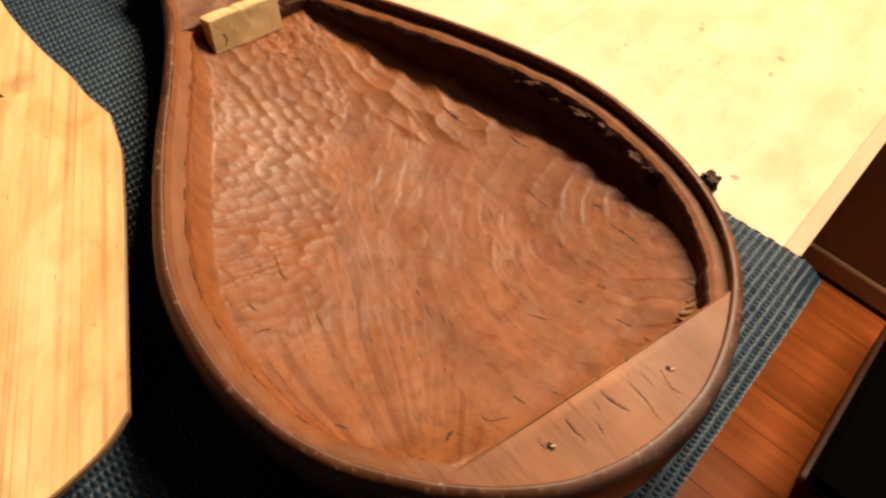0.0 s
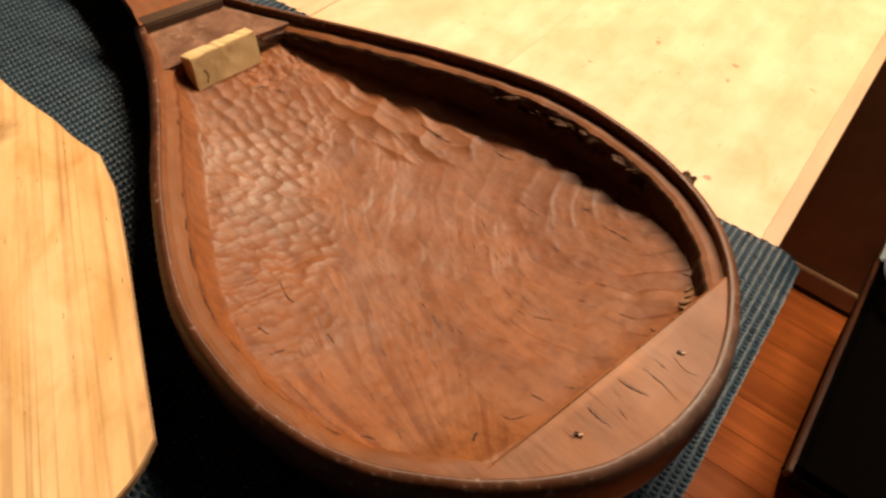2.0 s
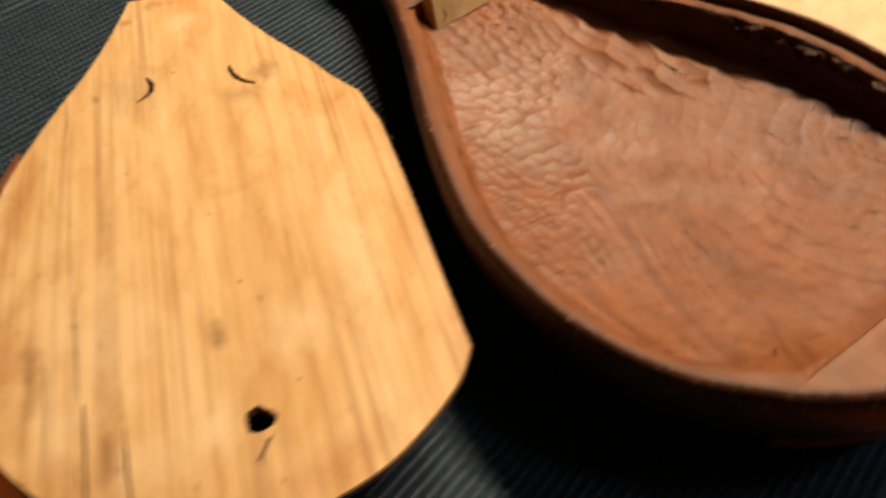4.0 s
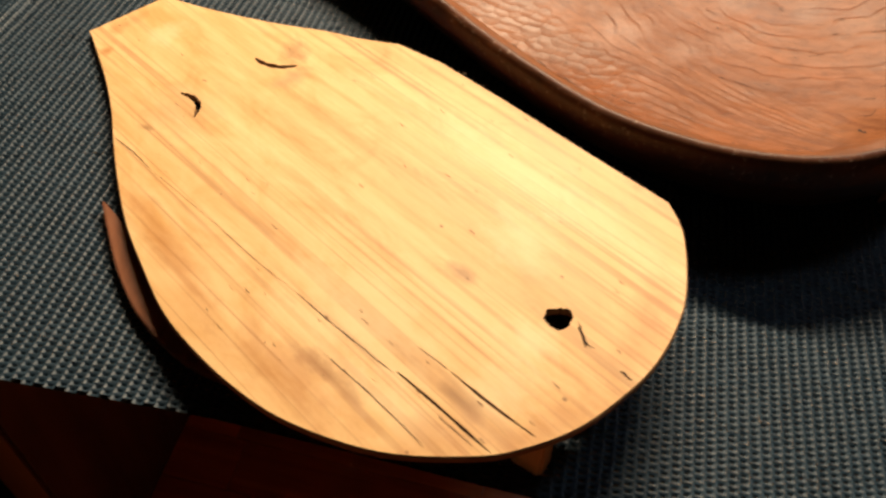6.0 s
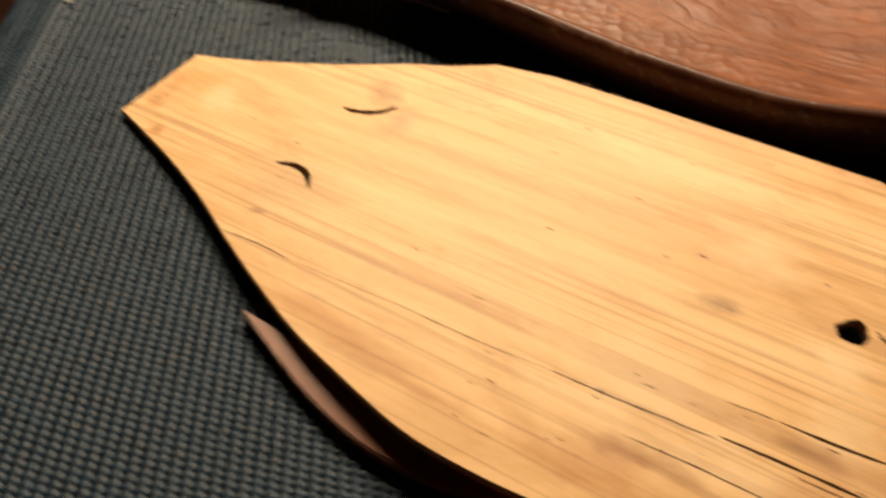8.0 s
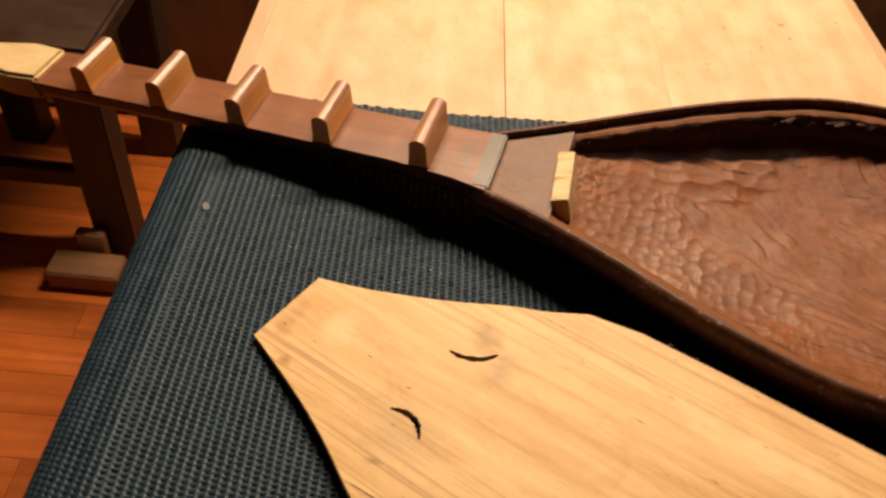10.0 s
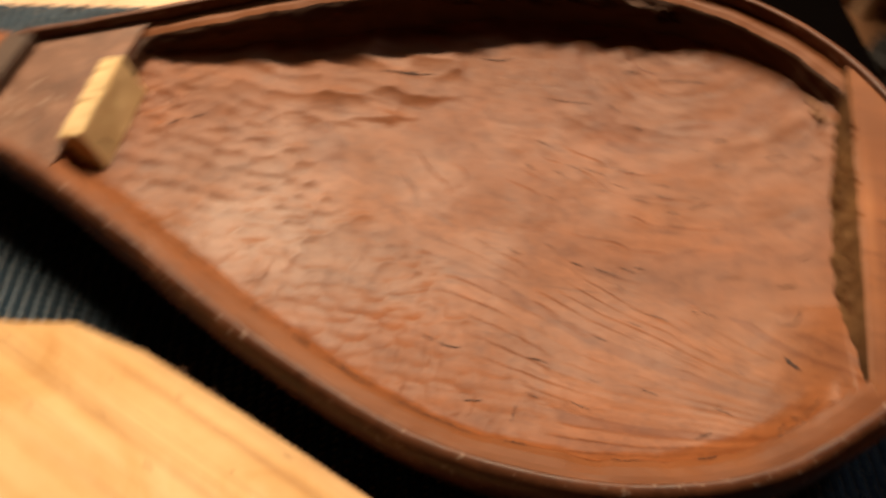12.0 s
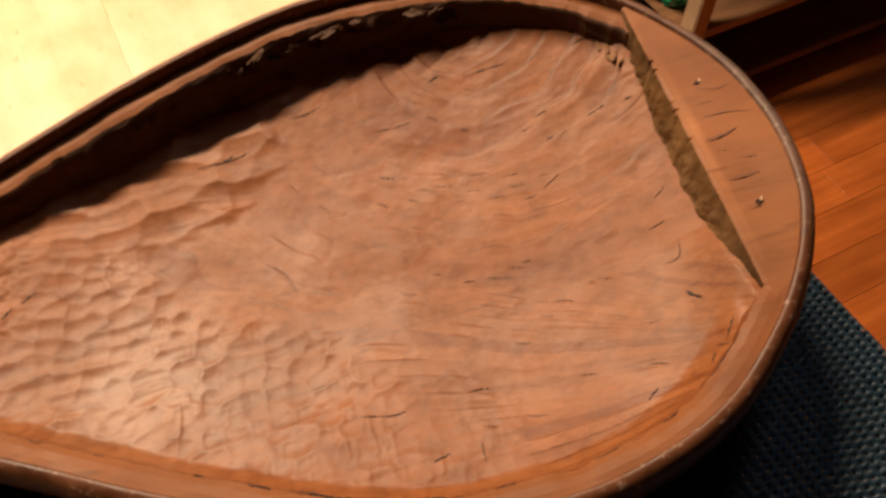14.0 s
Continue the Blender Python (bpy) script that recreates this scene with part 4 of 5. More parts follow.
def tail_block():
    p = inset(RIM, LIP * 0.9)
    arc = [q for q in p if q[0] <= HOLLOW_TAIL - 0.0015]
    a, b = arc[0], arc[-1]
    def level(y):
        return -0.0025 - 0.0012 * min(1.0, max(0.0, (y - 0.05) / 0.04))
    v = [(x, y, level(y)) for x, y in arc] + [(x, y, -0.055) for x, y in arc]
    n = len(arc)
    f = [tuple(range(n)), tuple(range(2 * n - 1, n - 1, -1))]
    f += [(k, n + k, n + k + 1, k + 1) for k in range(n - 1)]
    edge = len(v)
    steps, rows = 150, 16
    rng = np.random.default_rng(11)
    for k in range(steps + 1):
        t = k / steps
        x0, y0 = a[0] + (b[0] - a[0]) * t, a[1] + (b[1] - a[1]) * t
        wave = smooth_noise([(0.3, y0)], 60, 2.0)[0] * 0.0008 + smooth_noise([(0.7, y0)], 210, 5.0)[0] * 0.0004
        chip = 0.0009 * max(0.0, rng.standard_normal() - 1.3)
        v += [(x0 - 0.3 * chip, y0, level(y0)), (HOLLOW_TAIL + 0.4 * wave - chip, y0, level(y0) - 0.0012 - chip)]
        for r in range(1, rows + 1):
            q = r / rows
            torn = smooth_noise([(q * 0.052, y0)], 130, 7.0)[0] * 0.0013 + smooth_noise([(q * 0.052, y0)], 380, 2.0)[0] * 0.0006
            v.append((HOLLOW_TAIL + 0.007 * q + wave + torn * min(1, 3 * q), y0, level(y0) - 0.0012 - chip + q * (-0.0505 + chip)))
    side = rows + 2
    for k in range(steps):
        for r in range(side - 1):
            q = edge + side * k + r
            f.append((q, q + 1, q + side + 1, q + side))
    return v, f


tail = part("tail_block", tail_block(), [M_TAIL, M_TAIL_FACE], lute, "flat tail block with fine chisel cuts and a darker inner face")
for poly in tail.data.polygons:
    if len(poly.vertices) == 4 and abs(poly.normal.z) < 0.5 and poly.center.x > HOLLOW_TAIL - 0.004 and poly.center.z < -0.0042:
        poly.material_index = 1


def neck_deck():
    p = inset(RIM, LIP * 0.9)
    keep = [q for q in p if q[0] >= HOLLOW_NECK]
    order = sorted(keep, key=lambda q: math.atan2(q[1] - 0.015, q[0] - 0.29))
    return prism_bm(order, -0.030, -0.0055, 0)


part("neck_deck", neck_deck(), M_JOINT, lute, "worn flat joint between hollow and neck with glue traces")


def neck():
    """The neck: flat on top, rounded beneath, slightly narrower towards the head."""
    rings, n = [], 14
    for s, a, b, deep in ((0.322, 0.0505, -0.0160, 0.030), (0.350, 0.044, -0.0155, 0.027), (0.40, 0.038, -0.0150, 0.024), (0.50, 0.034, -0.0160, 0.022), (0.60, 0.031, -0.0175, 0.021), (0.74, 0.029, -0.0185, 0.020)):
        mid, half = (a + b) / 2, (a - b) / 2
        ring = [(s, b, 0.001), (s, mid, 0.0015), (s, a, 0.001)]
        for t in np.linspace(0, math.pi, n)[0:]:
            ring.append((s, mid + half * math.cos(t), -0.003 - deep * math.sin(t) ** 0.8))
        rings.append(ring)
    count = len(rings[0])
    v = [p for ring in rings for p in ring]
    f = ring_faces(len(rings), count)
    f += [tuple(range(count))[::-1], tuple(range((len(rings) - 1) * count, len(rings) * count))]
    return v, f


neck_ob = part("neck", neck(), [M_NECK, M_BACK], lute, "brown wooden neck with a flat fingerboard and dark sides")
for poly in neck_ob.data.polygons:
    if poly.center.z < 0.0005:
        poly.material_index = 1
part("end_plate", box_bm(0.3195, 0.3335, -0.0170, 0.0480, -0.006, 0.0016, 0.0012), M_GREY, lute, "greyish plate at the neck's end")


def fret(a, b):
    """A tall narrow fin across the neck with a rounded, worn top."""
    profile = [(-0.0090, 0.0), (-0.0078, 0.0022), (-0.0072, 0.0060), (-0.0070, 0.0190)]
    profile += [(0.0070 * math.cos(t), 0.0192 + 0.0062 * math.sin(t)) for t in np.linspace(math.pi, 0, 11)]
    profile += [(0.0070, 0.0190), (0.0076, 0.0050), (0.0086, 0.0)]
    bm = bmesh.new()
    face = bm.faces.new([bm.verts.new((s, a, z)) for s, z in profile])
    made = bmesh.ops.extrude_face_region(bm, geom=[face])
    for g in made["geom"]:
        if isinstance(g, bmesh.types.BMVert):
            g.co.y = b
    bmesh.ops.recalc_face_normals(bm, faces=bm.faces[:])
    return bm


for s, a, b in ((0.378, 0.0395, -0.0165), (0.461, 0.034, -0.0165), (0.538, 0.032, -0.0175), (0.612, 0.030, -0.0180), (0.685, 0.0285, -0.0185)):
    fin = part("fret", fret(a, b), [M_FRET, M_FRET_TOP], lute, at=pose(s, 0, 0.0012))
    for poly in fin.data.polygons:
        if poly.normal.z > 0.35:
            poly.material_index = 1
part("head_block", prism_bm([(0.735, 0.028), (0.735, -0.018), (0.765, -0.020), (0.80, -0.012), (0.815, 0.004), (0.80, 0.022), (0.765, 0.030)], -0.020, 0.006, 0.003), M_PALE, lute, "pale carved block at the neck's head")


def rough_block():
    """A small sawn block with bevelled, slightly chewed edges."""
    bm = box_bm(-0.0052, 0.0078, -0.0278, 0.0278, -0.0125, 0.0125, 0.0006, 2)
    bmesh.ops.subdivide_edges(bm, edges=[e for e in bm.edges if e.calc_length() > 0.02], cuts=14, use_grid_fill=True)
    for v in bm.verts:
        k = noise.noise(v.co * 160)
        top = max(0.0, v.co.z - 0.006) / 0.0055
        v.co += Vector((0.0003 * k, 0.0003 * k, -0.0024 * top * max(0, noise.noise(Vector((v.co.x * 110, v.co.y * 260, 1.0))))))
    return bm


def sliver_strip(points, width, seed, facing="z", height=None):
    """A thin ragged strip along a few points, lying on a surface."""
    p = np.array(points, float)
    flat = p[:, :2] if facing == "z" else p[:, 1:]
    line = spline(flat, 7, False)
    rng = np.random.default_rng(seed)
    t = np.gradient(line, axis=0)
    side = np.stack([-t[:, 1], t[:, 0]], -1) / (np.linalg.norm(t, axis=1)[:, None] + 1e-9)
    k = len(line)
    w = width * (np.sin(np.linspace(0.1, math.pi - 0.1, k)) ** 0.6) * (0.35 + 1.0 * rng.random(k))
    line = line + side * (rng.normal(0, 0.22, k) * width)[:, None]
    a, b = line + side * w[:, None] / 2, line - side * w[:, None] / 2
    if facing == "x":
        v = [(p[0, 0], *q) for q in a] + [(p[0, 0], *q) for q in b]
    elif height is None:
        v = [(*q, p[0, 2]) for q in a] + [(*q, p[0, 2]) for q in b]
    else:
        v = [(*q, z) for q, z in zip(a, height(a))] + [(*q, z) for q, z in zip(b, height(b))]
    return v, [(i, i + 1, k + i + 1, k + i) for i in range(k - 1)]


# the small pale wedge standing at the neck end of the hollow
wedge = part("wooden_wedge", rough_block(), M_PALE, at=BODY @ pose(0.2640, 0.0168, -0.0110, 0, 11, 5))
part("crack", sliver_strip([(-0.0056, 0.0195, 0.001), (-0.0056, 0.0175, -0.004), (-0.0056, 0.0195, -0.009)], 0.0014, 3, "x"), M_CRACK, wedge)
tagged(wedge, "small pale rough-sawn wooden block standing in the hollow", "wooden block")

# ---- cracks, nicks and holes of the carved wood ----
def on_floor(p):
    return np.maximum(floor_height(p) + 0.0003, -0.06)


FLOOR_CRACKS = [([(0.0192, 0.0316), (0.0142, 0.0321)], 0.0022), ([(0.1444, -0.0705), (0.1295, -0.0727), (0.1147, -0.0768)], 0.0015), ([(0.0909, -0.0933), (0.0800, -0.0940), (0.0701, -0.0978)], 0.0010),
                ([(0.0721, -0.1078), (0.0622, -0.1096), (0.0513, -0.1153)], 0.0016), ([(0.0404, -0.1161), (0.0286, -0.1168), (0.0197, -0.1201)], 0.0018), ([(-0.0110, -0.0916), (-0.0229, -0.0916), (-0.0367, -0.0907)], 0.0011),
                ([(0.0080, -0.0950), (0.0023, -0.0972)], 0.0016), ([(0.0464, -0.0732), (0.0345, -0.0729), (0.0246, -0.0733)], 0.0009), ([(-0.0684, -0.0416), (-0.0783, -0.0440)], 0.0016),
                ([(-0.0890, -0.0421), (-0.0927, -0.0420)], 0.0022), ([(-0.0739, -0.0864), (-0.0813, -0.0873)], 0.0014), ([(-0.0437, -0.0356), (-0.0486, -0.0375)], 0.0012),
                ([(-0.0417, -0.0522), (-0.0491, -0.0533)], 0.0011), ([(0.0494, -0.0450), (0.0404, -0.0411)], 0.0008), ([(-0.0338, -0.0081), (-0.0442, -0.0141)], 0.0009), ([(0.0820, 0.0900), (0.0682, 0.0933), (0.0612, 0.0928)], 0.0010),
                ([(0.0543, 0.1206), (0.0464, 0.1184)], 0.0013), ([(0.0325, 0.1261), (0.0320, 0.1171)], 0.0010), ([(0.0315, 0.0911), (0.0220, 0.0918)], 0.0009), ([(-0.0739, 0.0571), (-0.0807, 0.0557), (-0.0842, 0.0451)], 0.0009),
                ([(-0.0798, 0.0817), (-0.0753, 0.0753)], 0.0030), ([(-0.0407, 0.1198), (-0.0471, 0.1155)], 0.0010), ([(-0.0694, 0.1139), (-0.0729, 0.1101)], 0.0012), ([(-0.0743, 0.1066), (-0.0780, 0.1087)], 0.0013),
                ([(-0.0783, 0.1070), (-0.0857, 0.0969)], 0.0009), ([(-0.0743, 0.0356), (-0.0823, 0.0338)], 0.0008), ([(-0.0823, 0.0198), (-0.0892, 0.0152)], 0.0008), ([(0.1246, -0.0760), (0.1325, -0.0717)], 0.0016),
                ([(0.2463, -0.0139), (0.2403, -0.0077)], 0.0014), ([(0.2324, -0.0035), (0.2255, -0.0084)], 0.0012), ([(0.2403, 0.0043), (0.2354, -0.0016)], 0.0010)]
for k, (points, width) in enumerate(FLOOR_CRACKS):
    part("crack", sliver_strip([(*q, 0) for q in points], width * 0.52, 20 + k, "z", on_floor), M_CRACK, lute)

# many finer nicks left by the strokes round the tail
nick_rng = np.random.default_rng(31)
nick_v, nick_f = [], []
while len(nick_f) < 700:
    q = np.array((nick_rng.uniform(-0.098, 0.10), nick_rng.uniform(-0.125, 0.125)))
    if (q[0] - 0.01) ** 2 / 0.0110 + (q[1] - MID) ** 2 / 0.0155 > 1 or (q[0] > 0.06 and q[1] > 0):
        continue
    out = np.array((q[0] + 0.030, q[1] + 0.130))
    run = np.array((-out[1], out[0])) / np.linalg.norm(out) if q[1] < 0.03 else np.array((0.94, -0.30))
    half = nick_rng.uniform(0.0015, 0.006)
    bend = nick_rng.normal(0, 0.12) * half
    mid = q + np.array((-run[1], run[0])) * bend
    v, f = sliver_strip([(*(q - run * half), 0), (*mid, 0), (*(q + run * half), 0)], nick_rng.uniform(0.0002, 0.00042), int(nick_rng.integers(9999)), "z", on_floor)
    nick_f += [tuple(i + len(nick_v) for i in face) for face in f]
    nick_v += v
tagged(part("tool_nick", (nick_v, nick_f), M_NICK, lute), kind="stuff")

# torn flakes of wood standing out from the upper part of the right-hand wall
RIGHT_SEAM = np.array([q for q in inset(RIM, LIP * 0.9 + LEDGE + wobble) if q[1] < MID])
RIGHT_SEAM = RIGHT_SEAM[np.argsort(RIGHT_SEAM[:, 0])]
flake_rng = random.Random(17)
for k in range(34):
    fs = flake_rng.triangular(-0.02, 0.135, 0.055)
    fy = float(np.interp(fs, RIGHT_SEAM[:, 0], RIGHT_SEAM[:, 1]))
    lean = math.atan2(float(np.interp(fs + 0.01, RIGHT_SEAM[:, 0], RIGHT_SEAM[:, 1])) - fy, 0.01)
    size = flake_rng.uniform(0.5, 1.3)
    lump = crumpled(0.0068 * size, 0.0040 * flake_rng.uniform(0.6, 1.4), 0.0013 * size, 40.0 + k, 3)
    part("torn_flake", lump, M_FLAKE, lute, at=pose(fs, fy + 0.0006, -0.0112 - flake_rng.uniform(0, 0.008), flake_rng.uniform(-45, 20), flake_rng.uniform(-25, 25), math.degrees(lean)))

# pale torn fibres where the right-hand wall meets the tail block
for k, (fs, fy, size, turn) in enumerate(((-0.0925, -0.0700, 1.0, 60), (-0.0900, -0.0755, 0.8, 75), (-0.0945, -0.0640, 0.7, 40), (-0.0865, -0.0800, 0.7, 80), (-0.0895, -0.0690, 0.6, 100))):
    fz = float(floor_height(np.array([[fs, fy]]))[0])
    part("torn_fibre", crumpled(0.0065 * size, 0.0014, 0.0009, 80.0 + k, 2), M_FIBRE, lute, "pale torn fibres", at=pose(fs, fy, fz + 0.0002, 0, 0, turn))

# the split between the ledge and the hollow
seam = inset(RIM, LIP * 0.9 + LEDGE + wobble + 0.0004)
for lo, hi, width in ((0.085, 0.112, 0.0011), (0.045, 0.080, 0.0007), (-0.080, -0.062, 0.0012), (-0.020, -0.005, 0.0006), (0.140, 0.150, 0.0008), (0.180, 0.188, 0.0008), (0.116, 0.128, 0.0009), (0.022, 0.034, 0.0007), (-0.046, -0.036, 0.0008), (0.206, 0.214, 0.0008)):
    run = [q for q in seam if q[1] > 0.02 and lo <= q[0] <= hi][::2]
    part("crack", sliver_strip([(q[0], q[1] + 0.0004, -0.0066) for q in run], width * 0.7, int(lo * 1000) + 90), M_CRACK, lute)

# cuts and pin holes in the tail block
for k, (points, width) in enumerate((([(-0.1061, 0.0353), (-0.1145, 0.0362), (-0.1225, 0.0358)], 0.0011), ([(-0.1061, 0.0125), (-0.1149, 0.0116), (-0.1231, 0.0090)], 0.0012), ([(-0.1100, -0.0019), (-0.1223, -0.0012), (-0.1336, 0.0008)], 0.0008),
                                     ([(-0.1140, -0.0195), (-0.1241, -0.0164), (-0.1314, -0.0185)], 0.0008), ([(-0.1173, 0.0253), (-0.1251, 0.0270)], 0.0007), ([(-0.1081, 0.0525), (-0.1163, 0.0532)], 0.0007),
                                     ([(-0.1090, -0.0106), (-0.1189, -0.0099)], 0.0006), ([(-0.1085, 0.0189), (-0.1154, 0.0197)], 0.0006))):
    part("chisel_cut", sliver_strip([(*q, -0.0023) for q in points], width * 0.65, 60 + k), M_CUT, lute)
for hs, hy in ((-0.1163, -0.0229), (-0.1148, 0.0512)):
    part("pin_hole", prism_bm(ragged(hs, hy, 0.0013, 0.0010, 0.4, 8), -0.0026, -0.0022, 0), M_CRACK, lute, "small dark pin hole")
    part("splinter", prism_bm(ragged(hs - 0.0016, hy - 0.0006, 0.0012, 0.0004, 1.2, 9, 12), -0.0026, -0.0018, 0), M_CHIP, lute, "pale lifted splinter")

# ---- the soundboard ----
BOARD = pose(-0.4919, 0.2779, 0.0440, -4.5, -4.4, -41.04)
soundboard = thing("soundboard", "pale pear-shaped wooden soundboard with cracks and a knot hole", "soundboard", at=BOARD)
THICK = 0.0055


def straight(points, per=6):
    out = []
    for a, b in zip(points[:-1], points[1:]):
        for t in np.linspace(0, 1, per, endpoint=False):
            out.append((a[0] + (b[0] - a[0]) * t, a[1] + (b[1] - a[1]) * t))
    return out


def board_outline():
    top = straight([(-0.102, 0.399), (-0.038, 0.4065)], 5)
    right = [tuple(p) for p in spline([(-0.038, 0.4065), (-0.020, 0.371), (0.009, 0.325), (0.036, 0.289), (0.049, 0.268), (0.0675, 0.2445)], 6, False)[:-1]]
    cut = straight([(0.0675, 0.2445), (0.0785, 0.2085), (0.0865, 0.155), (0.0985, 0.060), (0.1035, 0.0225)], 8)
    arc = [tuple(p) for p in spline([(0.1035, 0.0225), (0.0925, 0.0010), (0.066, -0.0260), (0.044, -0.0400), (0.018, -0.0495), (-0.007, -0.0525), (-0.033, -0.0520), (-0.058, -0.0455), (-0.080, -0.0345), (-0.113, -0.0070), (-0.1385, 0.0305),
                                     (-0.151, 0.0635), (-0.158, 0.098), (-0.1605, 0.128), (-0.1575, 0.162), (-0.1525, 0.199), (-0.143, 0.237), (-0.133, 0.270), (-0.122, 0.303), (-0.112, 0.343), (-0.102, 0.399)], 6, False)[:-1]]
    return np.array(top + right + cut + arc)


def sliver(points, width, seed):
    """A thin crack with ragged edges along a few points."""
    line = spline(points, 6, False)
    rng = np.random.default_rng(seed)
    k = len(line)
    t = np.gradient(line, axis=0)
    n = np.stack([-t[:, 1], t[:, 0]], -1) / (np.linalg.norm(t, axis=1)[:, None] + 1e-9)
    w = width * (np.sin(np.linspace(0.12, math.pi - 0.12, k)) ** 0.7) * (0.7 + 0.5 * rng.random(k))
    a, b = line + n * w[:, None] / 2, line - n * w[:, None] / 2
    return np.concatenate([a, b[::-1]])


HOLES = [
    sliver([(-0.0781, 0.2896), (-0.0738, 0.2803), (-0.0743, 0.2700), (-0.0815, 0.2607)], 0.0044, 1),
    sliver([(-0.0207, 0.2930), (-0.0188, 0.2837), (-0.0117, 0.2729), (-0.0016, 0.2671)], 0.0044, 2),
    ragged(0.0, 0.0005, 0.0066, 0.0078, 0.9, 3, 30),
    sliver([(0.0042, -0.0098), (0.0027, -0.0147), (-0.0012, -0.0216)], 0.0013, 4),
    sliver([(-0.0829, 0.0235), (-0.0785, -0.0010), (-0.0729, -0.0372)], 0.0018, 5),
    sliver([(-0.0621, 0.0078), (-0.0577, -0.0176), (-0.0518, -0.0431)], 0.0016, 6),
]


def board_mesh():
    from mathutils.geometry import delaunay_2d_cdt
    edge = board_outline()
    rim = inset(edge[::-1], 0.0008)[::-1]
    loops = [rim] + HOLES
    pts, faces = [], []
    for loop in loops:
        faces.append(list(range(len(pts), len(pts) + len(loop))))
        pts += [Vector((float(x), float(y))) for x, y in loop]
    flat, _, tri, _, _, _ = delaunay_2d_cdt(pts, [], faces, 2, 1e-6)
    bm = bmesh.new()
    up = [bm.verts.new((p.x, p.y, 0.0)) for p in flat]
    down = [bm.verts.new((p.x, p.y, -THICK)) for p in flat]
    for t in tri:
        bm.faces.new([up[i] for i in t])
        bm.faces.new([down[i] for i in reversed(t)])
    bm.verts.ensure_lookup_table()
    def near(group, p):
        return min(group, key=lambda v: (v.co.x - p[0]) ** 2 + (v.co.y - p[1]) ** 2)
    for loop in HOLES:
        u, d = [near(up, p) for p in loop], [near(down, p) for p in loop]
        for k in range(len(loop)):
            m = (k + 1) % len(loop)
            if u[k] is not u[m]:
                bm.faces.new((u[k], u[m], d[m], d[k])).material_index = 1
    u, d = [near(up, p) for p in rim], [near(down, p) for p in rim]
    a = [bm.verts.new((x, y, -0.0009)) for x, y in edge]
    b = [bm.verts.new((x, y, -THICK + 0.0009)) for x, y in edge]
    for k in range(len(edge)):
        m = (k + 1) % len(edge)
        for q in ((u[k], u[m], a[m], a[k]), (a[k], a[m], b[m], b[k]), (b[k], b[m], d[m], d[k])):
            bm.faces.new(q).material_index = 1
    bmesh.ops.recalc_face_normals(bm, faces=bm.faces[:])
    return bm


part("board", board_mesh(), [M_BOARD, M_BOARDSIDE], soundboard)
for k, (points, width) in enumerate((([(-0.1297, 0.2734), (-0.1259, 0.2554), (-0.1233, 0.2326)], 0.0006), ([(-0.1233, 0.2323), (-0.1127, 0.1764), (-0.1049, 0.1274), (-0.0981, 0.0949)], 0.00025), ([(-0.0981, 0.0949), (-0.0921, 0.0608), (-0.0845, 0.0233)], 0.0006),
                                     ([(-0.1058, 0.0536), (-0.0999, 0.0203), (-0.0952, -0.0168)], 0.0006), ([(0.0032, -0.0412), (0.0039, -0.0480)], 0.0010), ([(0.0066, -0.0073), (0.0038, -0.0137), (0.0010, -0.0199), (0.0019, -0.0239)], 0.0009),
                                     ([(-0.0665, 0.0294), (-0.0621, 0.0088)], 0.0004), ([(-0.0809, -0.0078), (-0.0775, -0.0294)], 0.0005))):
    part("crack", sliver_strip([(*q, 0.0002) for q in points], width, 80 + k), M_CRACK if width > 0.0006 else M_NICK, soundboard)
pore_rng = np.random.default_rng(12)
pore_v, pore_f = [], []
while len(pore_f) < 900:
    q = np.array((pore_rng.uniform(-0.15, 0.10), pore_rng.uniform(-0.04, 0.40)))
    if ((q[0] + 0.027) / 0.118) ** 2 + ((q[1] - 0.13) / 0.165) ** 2 > 1 and abs(q[0] + 0.055) > 0.03:
        continue
    if abs(q[0] + 0.02) < 0.05 and pore_rng.random() < 0.6:
        continue
    half = pore_rng.uniform(0.0006, 0.0028)
    lean = pore_rng.normal(0.135, 0.04) * half
    v, f = sliver_strip([(q[0] - lean, q[1] + half, 0.0002), (q[0], q[1], 0.0002), (q[0] + lean, q[1] - half, 0.0002)], pore_rng.uniform(0.0002, 0.00055), int(pore_rng.integers(9999)))
    pore_f += [tuple(i + len(pore_v) for i in face) for face in f]
    pore_v += v
tagged(part("pore", (pore_v, pore_f), M_PORE, soundboard), kind="stuff")
prop = part("prop_block", box_bm(-0.006, 0.006, -0.009, 0.009, -0.038, -0.0002, 0.0015), M_PALE, at=BOARD @ pose(-0.046, -0.036, -THICK, 0, 0, 20))
tagged(prop, "small pale wooden block propping the soundboard's rounded end", "wooden block")


# ---- curved offcut under the soundboard ----
def offcut():
    outer = spline([(0.0, 0.0), (-0.020, -0.014), (-0.049, -0.036), (-0.074, -0.063), (-0.092, -0.100), (-0.098, -0.150)], 6, False)
    inner = spline([(-0.070, -0.150), (-0.062, -0.105), (-0.045, -0.070), (-0.022, -0.034), (-0.001, -0.003)], 6, False)
    return prism_bm(np.concatenate([outer, inner]), 0.0, 0.007, 0.0008)


ring = part("curved_offcut", offcut(), M_NECK, at=pose(-0.456, 0.5535, 0.001, 0, 0, 0))
tagged(ring, "curved reddish-brown wood offcut under the soundboard's edge", "wood offcut")

# ---- things beside the table ----
case = thing("equipment_case", "black covered case with brown edge strip and grey handle", "case")
